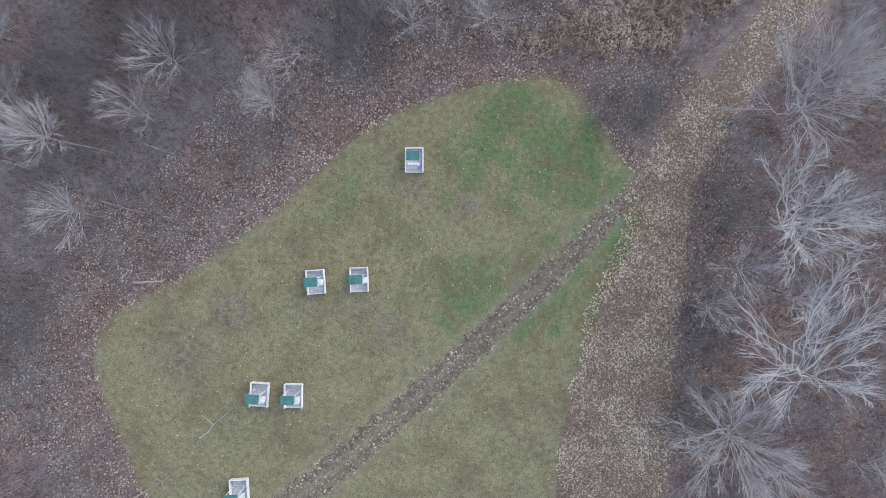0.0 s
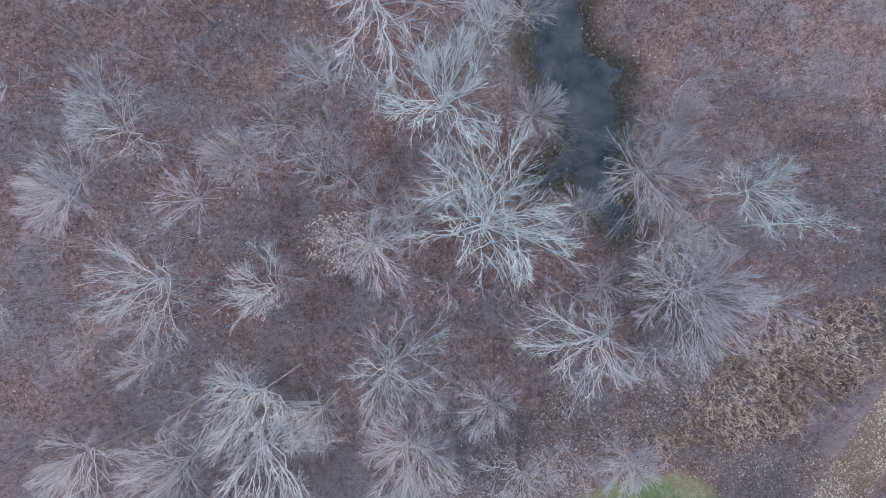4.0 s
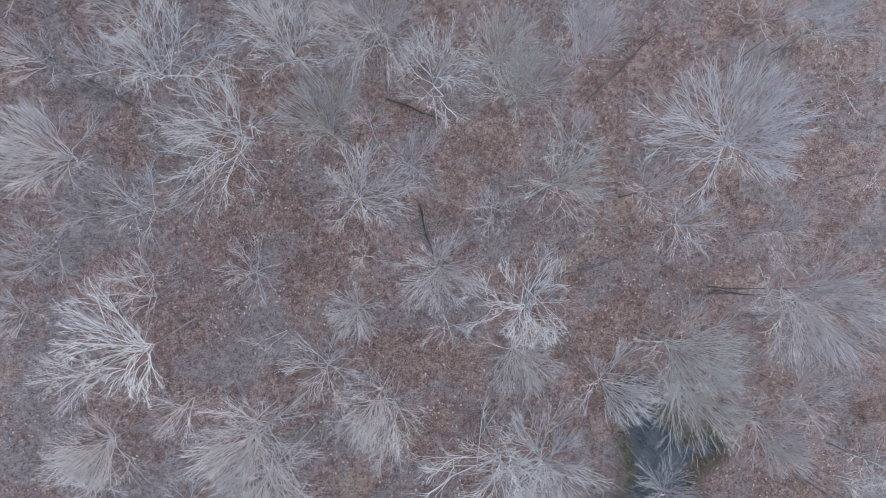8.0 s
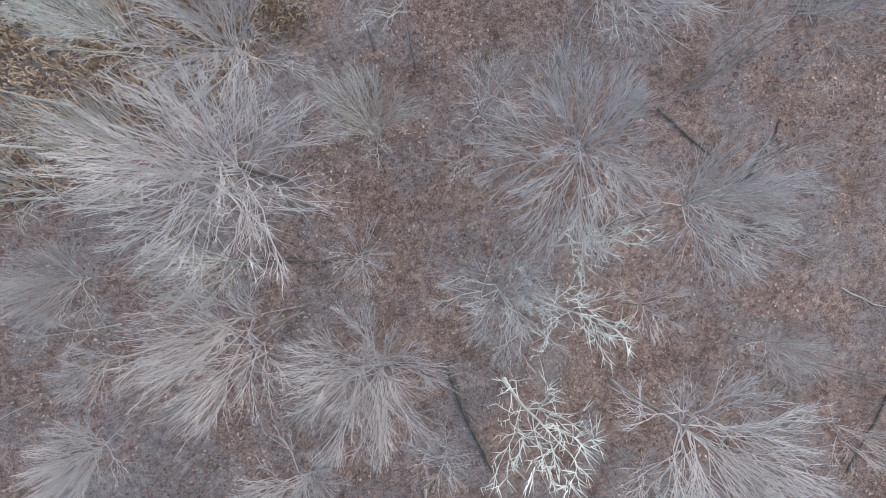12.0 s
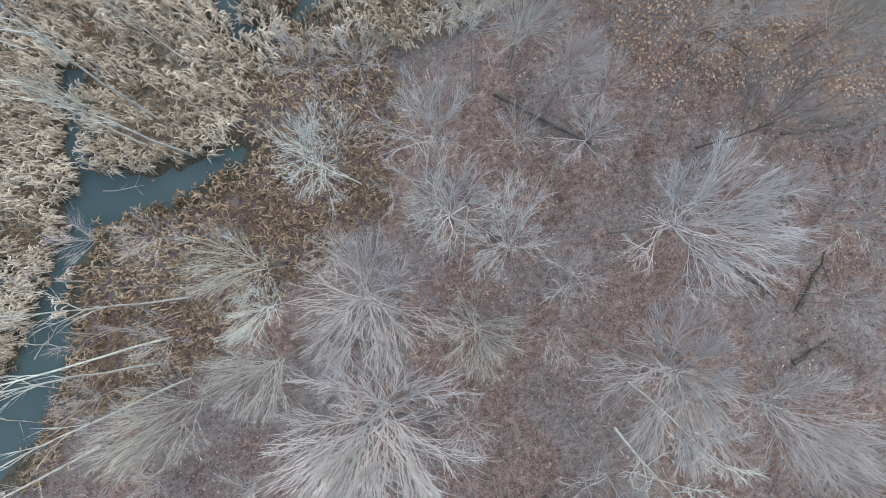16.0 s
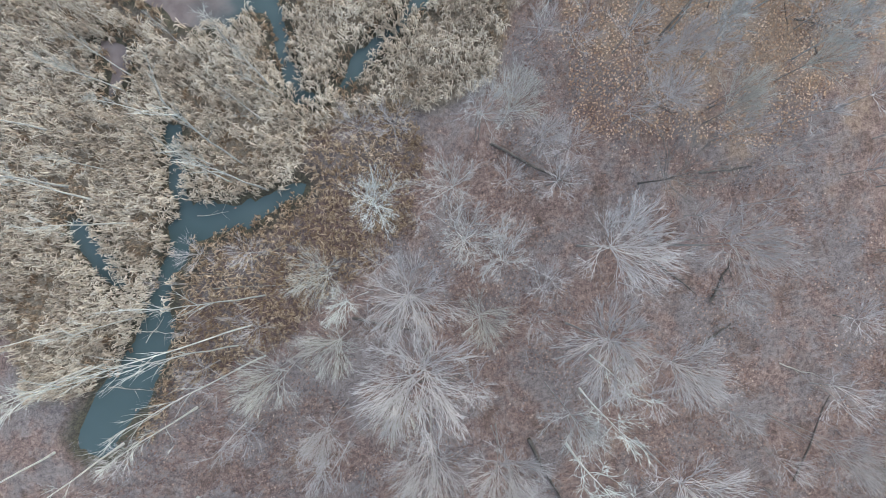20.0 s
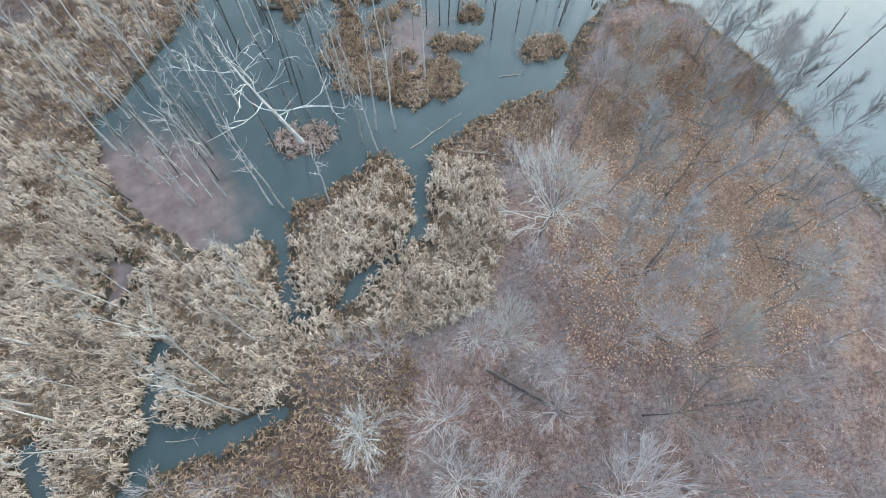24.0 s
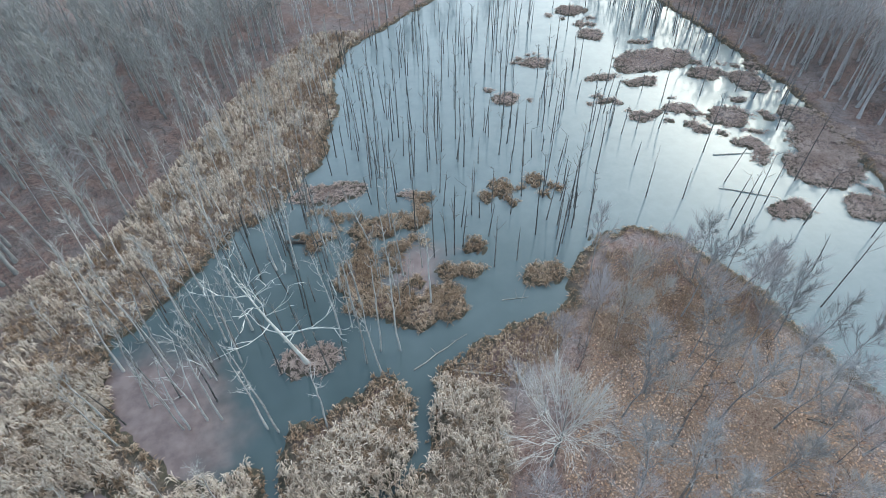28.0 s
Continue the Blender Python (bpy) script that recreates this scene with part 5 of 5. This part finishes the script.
blades("roadside_reeds", scatter(ROAD_REEDS, 0.5, lambda x, y: wobble(x, y, 0.4, 3) > -0.55), 8, 0.6, 0.075, 0.6, M_ROADSIDE, "low dry grass and reeds beside the track", "reeds")
shore_ring = [(-70, 140), (24, 118), (72, 118), (76, 298), (-36, 298), (-70, 215)]
fringe = scatter(shore_ring, 0.8, lambda x, y: (water_sd(x, y) < 1.5 + 1.2 * wobble(x, y, 0.4, 2)) & (poly_sd(x, y, LEFT_BANK) > 0) & (poly_sd(x, y, REEDS) > 0) & (poly_sd(x, y, SHORE_SEDGE) > 0) & (poly_sd(x, y, POND) > 0) & (y < 275))
blades("shore_sedge", fringe, 10, 0.45, 0.08, 0.7, M_SEDGE, "dead sedge fringing the pond shore", "sedge")
isle = []
for cx, cy, rx, ry in ISLANDS:
    gap = 0.6 if cy < 190 else 0.75
    rim = [(cx + (rx + 0.5) * math.cos(a), cy + (ry + 0.5) * math.sin(a)) for a in np.linspace(0, 2 * math.pi, 17)[:-1]]
    isle.append(scatter(rim, gap, lambda x, y: water_sd(x, y) > -0.5))
near = [k for k, i in enumerate(ISLANDS) if i[1] < 190 and i[0] < 20 and k != 6]
for k, pts in enumerate(isle):
    if len(pts):
        blades("sedge_island", pts, 14 if k in near else 13, 0.6 if k in near else 0.35, 0.07 if k in near else 0.075, 0.8, M_SEDGE if k in near else M_ISLE, "low island of rusty sedge standing in the pond", "island")


def brush(name, pts, per, length, radius, material, label, splay=0.55):
    """Thickets of thin bare stems."""
    n_all = len(pts) * per
    base = np.repeat(pts, per, 0) + rng.normal(0, 0.28, (n_all, 2))
    z0 = ground_z(base[:, 0], base[:, 1]) - 0.03
    az, tilt = rng.uniform(0, 2 * np.pi, n_all), np.abs(rng.normal(0, splay, n_all))
    ln = length * np.repeat(rng.uniform(0.5, 1.3, len(pts)), per) * rng.uniform(0.5, 1.2, n_all)
    tip = np.stack([base[:, 0] + ln * np.sin(tilt) * np.cos(az), base[:, 1] + ln * np.sin(tilt) * np.sin(az), z0 + ln * np.cos(tilt)], 1)
    v = np.zeros((n_all, 4, 3))
    for i in range(3):
        a = 2.094 * i
        v[:, i] = np.stack([base[:, 0] + radius * np.cos(a), base[:, 1] + radius * np.sin(a), z0], 1)
    v[:, 3] = tip
    k = np.arange(n_all)[:, None] * 4
    f = np.concatenate([k + [0, 1, 3], k + [1, 2, 3], k + [2, 0, 3]])
    return tagged(new(name, fast_mesh(name, v.reshape(-1, 3), f, material)), label, "brush", kind="stuff")


WOOD = [(48, -34), (48, 30), (24, 70), (6, 118), (18, 132), (20, 158), (8, 166), (-8, 158), (-20, 150), (-30, 138), (-46, 128), (-60, 118), (-90, 108), (-90, 60), (-62, -34)]
open_wood = lambda x, y: (poly_sd(x, y, LAWN) > 1.2) & (line_sd(x, y, ROAD) > 0.7) & (np.abs(x + 0.28 * y) < 50) & (poly_sd(x, y, ROAD_REEDS) > 0) & (poly_sd(x, y, REEDS) > 0)
brush_pts = scatter(WOOD, 1.6, lambda x, y: open_wood(x, y) & (wobble(x, y, 0.2, 7) > -0.35 + np.clip((y - 112) / 20, 0, 1)), 5.0)
brush("undergrowth", brush_pts, 10, 1.9, 0.013, BARK["m"], "thin bare undergrowth over the wood floor")
wet = np.stack(np.meshgrid(np.arange(-5, 10, 1.1), np.arange(35, 64, 1.1)), -1).reshape(-1, 2)
wet = wet + rng.uniform(-0.5, 0.5, wet.shape)
wet = wet[(water_sd(wet[:, 0], wet[:, 1]) < 0.8) & (rng.random(len(wet)) < 0.9)]
brush("drowned_brush", wet, 14, 1.8, 0.016, BARK["k"], "thin dark stems standing in the pool", 0.7)
DENSE = [(15.7, 12.7, 3.2), (21.8, -14, 3.5), (23, -6, 3), (24, 4, 2.5), (-24, 21, 6), (-6, 19, 4), (-33, 12, 6), (-38, -6, 5), (10, 30, 5), (27, -20, 4)]
thick = np.concatenate([scatter([(cx + r * math.cos(a), cy + r * math.sin(a)) for a in np.linspace(0, 6.28, 13)[:-1]], 0.7) for cx, cy, r in DENSE])
brush("dark_thicket", thick, 10, 1.8, 0.02, BARK["k"], "dense dark thicket at the wood's edge", 0.7)
far_left = [(-112, 165), (-70, 168), (-52, 192), (-40, 215), (-34, 252), (-40, 290), (-112, 296)]
far_bank = [(66, 175), (72, 205), (74, 235), (72, 270), (100, 270), (112, 220), (90, 180)]
scrub = np.concatenate([scatter(far_left, 1.7, lambda x, y: poly_sd(x, y, LEFT_BANK) > 0), scatter(far_bank, 1.6)])
brush("far_scrub", scrub, 8, 2.2, 0.03, BARK["k"], "dark scrub under the far trees", 0.6)
tip_pts = scatter([(-5, 158), (3, 169), (13, 167), (20, 158), (17, 148), (8, 153), (-4, 151)], 0.8)
brush("rusty_scrub", tip_pts, 14, 1.5, 0.022, M_SEDGE, "rusty brown scrub on the tip of the spit", 0.6)
edge_pts = scatter(WOOD, 0.9, lambda x, y: open_wood(x, y) & (poly_sd(x, y, LAWN) < 34) & (poly_sd(x, y, LAWN) > 3.5 + 3 * wobble(x, y, 0.25, 6)) & (wobble(x, y, 0.3, 2) > -0.3))
brush("bramble_thicket", edge_pts, 9, 2.5, 0.015, BARK["m"], "dark tangled thicket round the clearing", 0.8)


def leaves(name, pts, size, label, material):
    n_all = len(pts)
    z0 = ground_z(pts[:, 0], pts[:, 1]) + 0.03
    az, s = rng.uniform(0, 2 * np.pi, n_all), size * rng.uniform(0.6, 1.3, n_all)
    v = np.zeros((n_all, 4, 3))
    for i, (r, w) in enumerate(((1.0, 0), (0.6, 1.57), (1.0, 3.14), (0.6, 4.71))):
        v[:, i] = np.stack([pts[:, 0] + r * s * np.cos(az + w), pts[:, 1] + r * s * np.sin(az + w), z0 + rng.uniform(-0.02, 0.06, n_all)], 1)
    f = np.arange(n_all)[:, None] * 4 + [0, 1, 2, 3]
    return tagged(new(name, fast_mesh(name, v.reshape(-1, 3), f, material)), label, "leaves", kind="stuff")


strip = [(x + s * (r + 0.6), y) for s, line in ((1, ROAD), (-1, ROAD[::-1])) for x, y, r in line]
leaves("track_leaves", scatter(strip, 0.155, lambda x, y: (y < 36) & (y > -26) & (wobble(x, y, 0.45, 6) > -0.85 + 0.3 * rng.random(x.size))), 0.105, "pale fallen leaves lying on the track", M_LEAF_PALE)
rim_wood = lambda x, y: (poly_sd(x, y, LAWN) > 0) & (poly_sd(x, y, LAWN) < 9 + 5 * wobble(x, y, 0.2, 4)) & (y < 32) & (x < 27)
margin = scatter(WOOD, 0.2, rim_wood)
pale = poly_sd(margin[:, 0], margin[:, 1], LAWN) < 2.6 + 2.0 * wobble(margin[:, 0], margin[:, 1], 0.3, 4)
leaves("wood_leaves", margin[~pale], 0.105, "fallen leaves in the margin of the wood", M_LEAF)
leaves("margin_leaves", margin[pale], 0.105, "tan fallen leaves along the lawn's edge", M_LEAF_MID)
east = [(15, -26), (40, -26), (44, 10), (30, 20), (20, 6)]
leaves("wood_leaves", scatter(east, 0.3, lambda x, y: line_sd(x, y, ROAD) > 0.4), 0.10, "dark fallen leaves in the wood beside the track", M_LEAF_RUST)
leaves("lawn_leaves", scatter(LAWN, 0.85), 0.06, "scattered fallen leaves on the grass", M_LEAF_PALE)
leaves("floor_leaves", scatter(WOOD, 0.4, lambda x, y: open_wood(x, y) & (y > 25) & (wobble(x, y, 0.12, 5) > -0.3 + 0.5 * rng.random(x.size)), 5.0), 0.125, "fallen leaves on the wood floor", M_LEAF_RUST)
windrow = scatter(LAWN, 0.16, lambda x, y: (np.abs(poly_sd(x, y, LAWN) - 0.15) < 0.22 + 0.15 * wobble(x, y, 0.5, 3)) & (rng.random(x.size) < 0.8), 1.2)
leaves("windrow_leaves", windrow, 0.11, "pale leaves drifted against the lawn's edge", M_LEAF_PALE)
rut_strip = [(x + s * (r + 0.2) * 0.7, y - s * (r + 0.2) * 0.7) for s, line in ((1, RUT), (-1, RUT[::-1])) for x, y, r in line]
leaves("rut_leaves", scatter(rut_strip, 0.24, lambda x, y: (y > -26) & (wobble(x, y, 0.9, 5) > -0.35)), 0.12, "brown leaves and clods in the wheel ruts", M_LEAF)
leaves("lawn_clods", scatter(LAWN, 0.7, lambda x, y: wobble(x, y, 0.5, 2) > 0.0), 0.065, "small dark tufts and clods in the turf", M_CLOD)
M_LEAF_TAN = island_stuff("orange_tan_leaf", (0.0, (0.30, 0.175, 0.11)), (0.5, (0.56, 0.365, 0.245)), (1.0, (0.78, 0.60, 0.46)), shift=0.8)
SPIT = [(-18, 128), (-16, 140), (-8, 150), (-2, 160), (4, 168), (14, 166), (18, 156), (18, 140), (16, 128), (2, 120)]
leaves("spit_leaves", scatter(SPIT, 0.33, lambda x, y: (water_sd(x, y) > 0.6) & (wobble(x, y, 0.2, 5) > -0.7 + 0.5 * rng.random(x.size))), 0.15, "orange-brown leaves covering the low spit", M_LEAF_TAN)
brush("spit_scrub", scatter(SPIT, 1.7, lambda x, y: (water_sd(x, y) > 0.8) & (wobble(x, y, 0.3, 7) > 0.0)), 6, 2.0, 0.02, BARK["g"], "low grey scrub over the spit", 0.6)
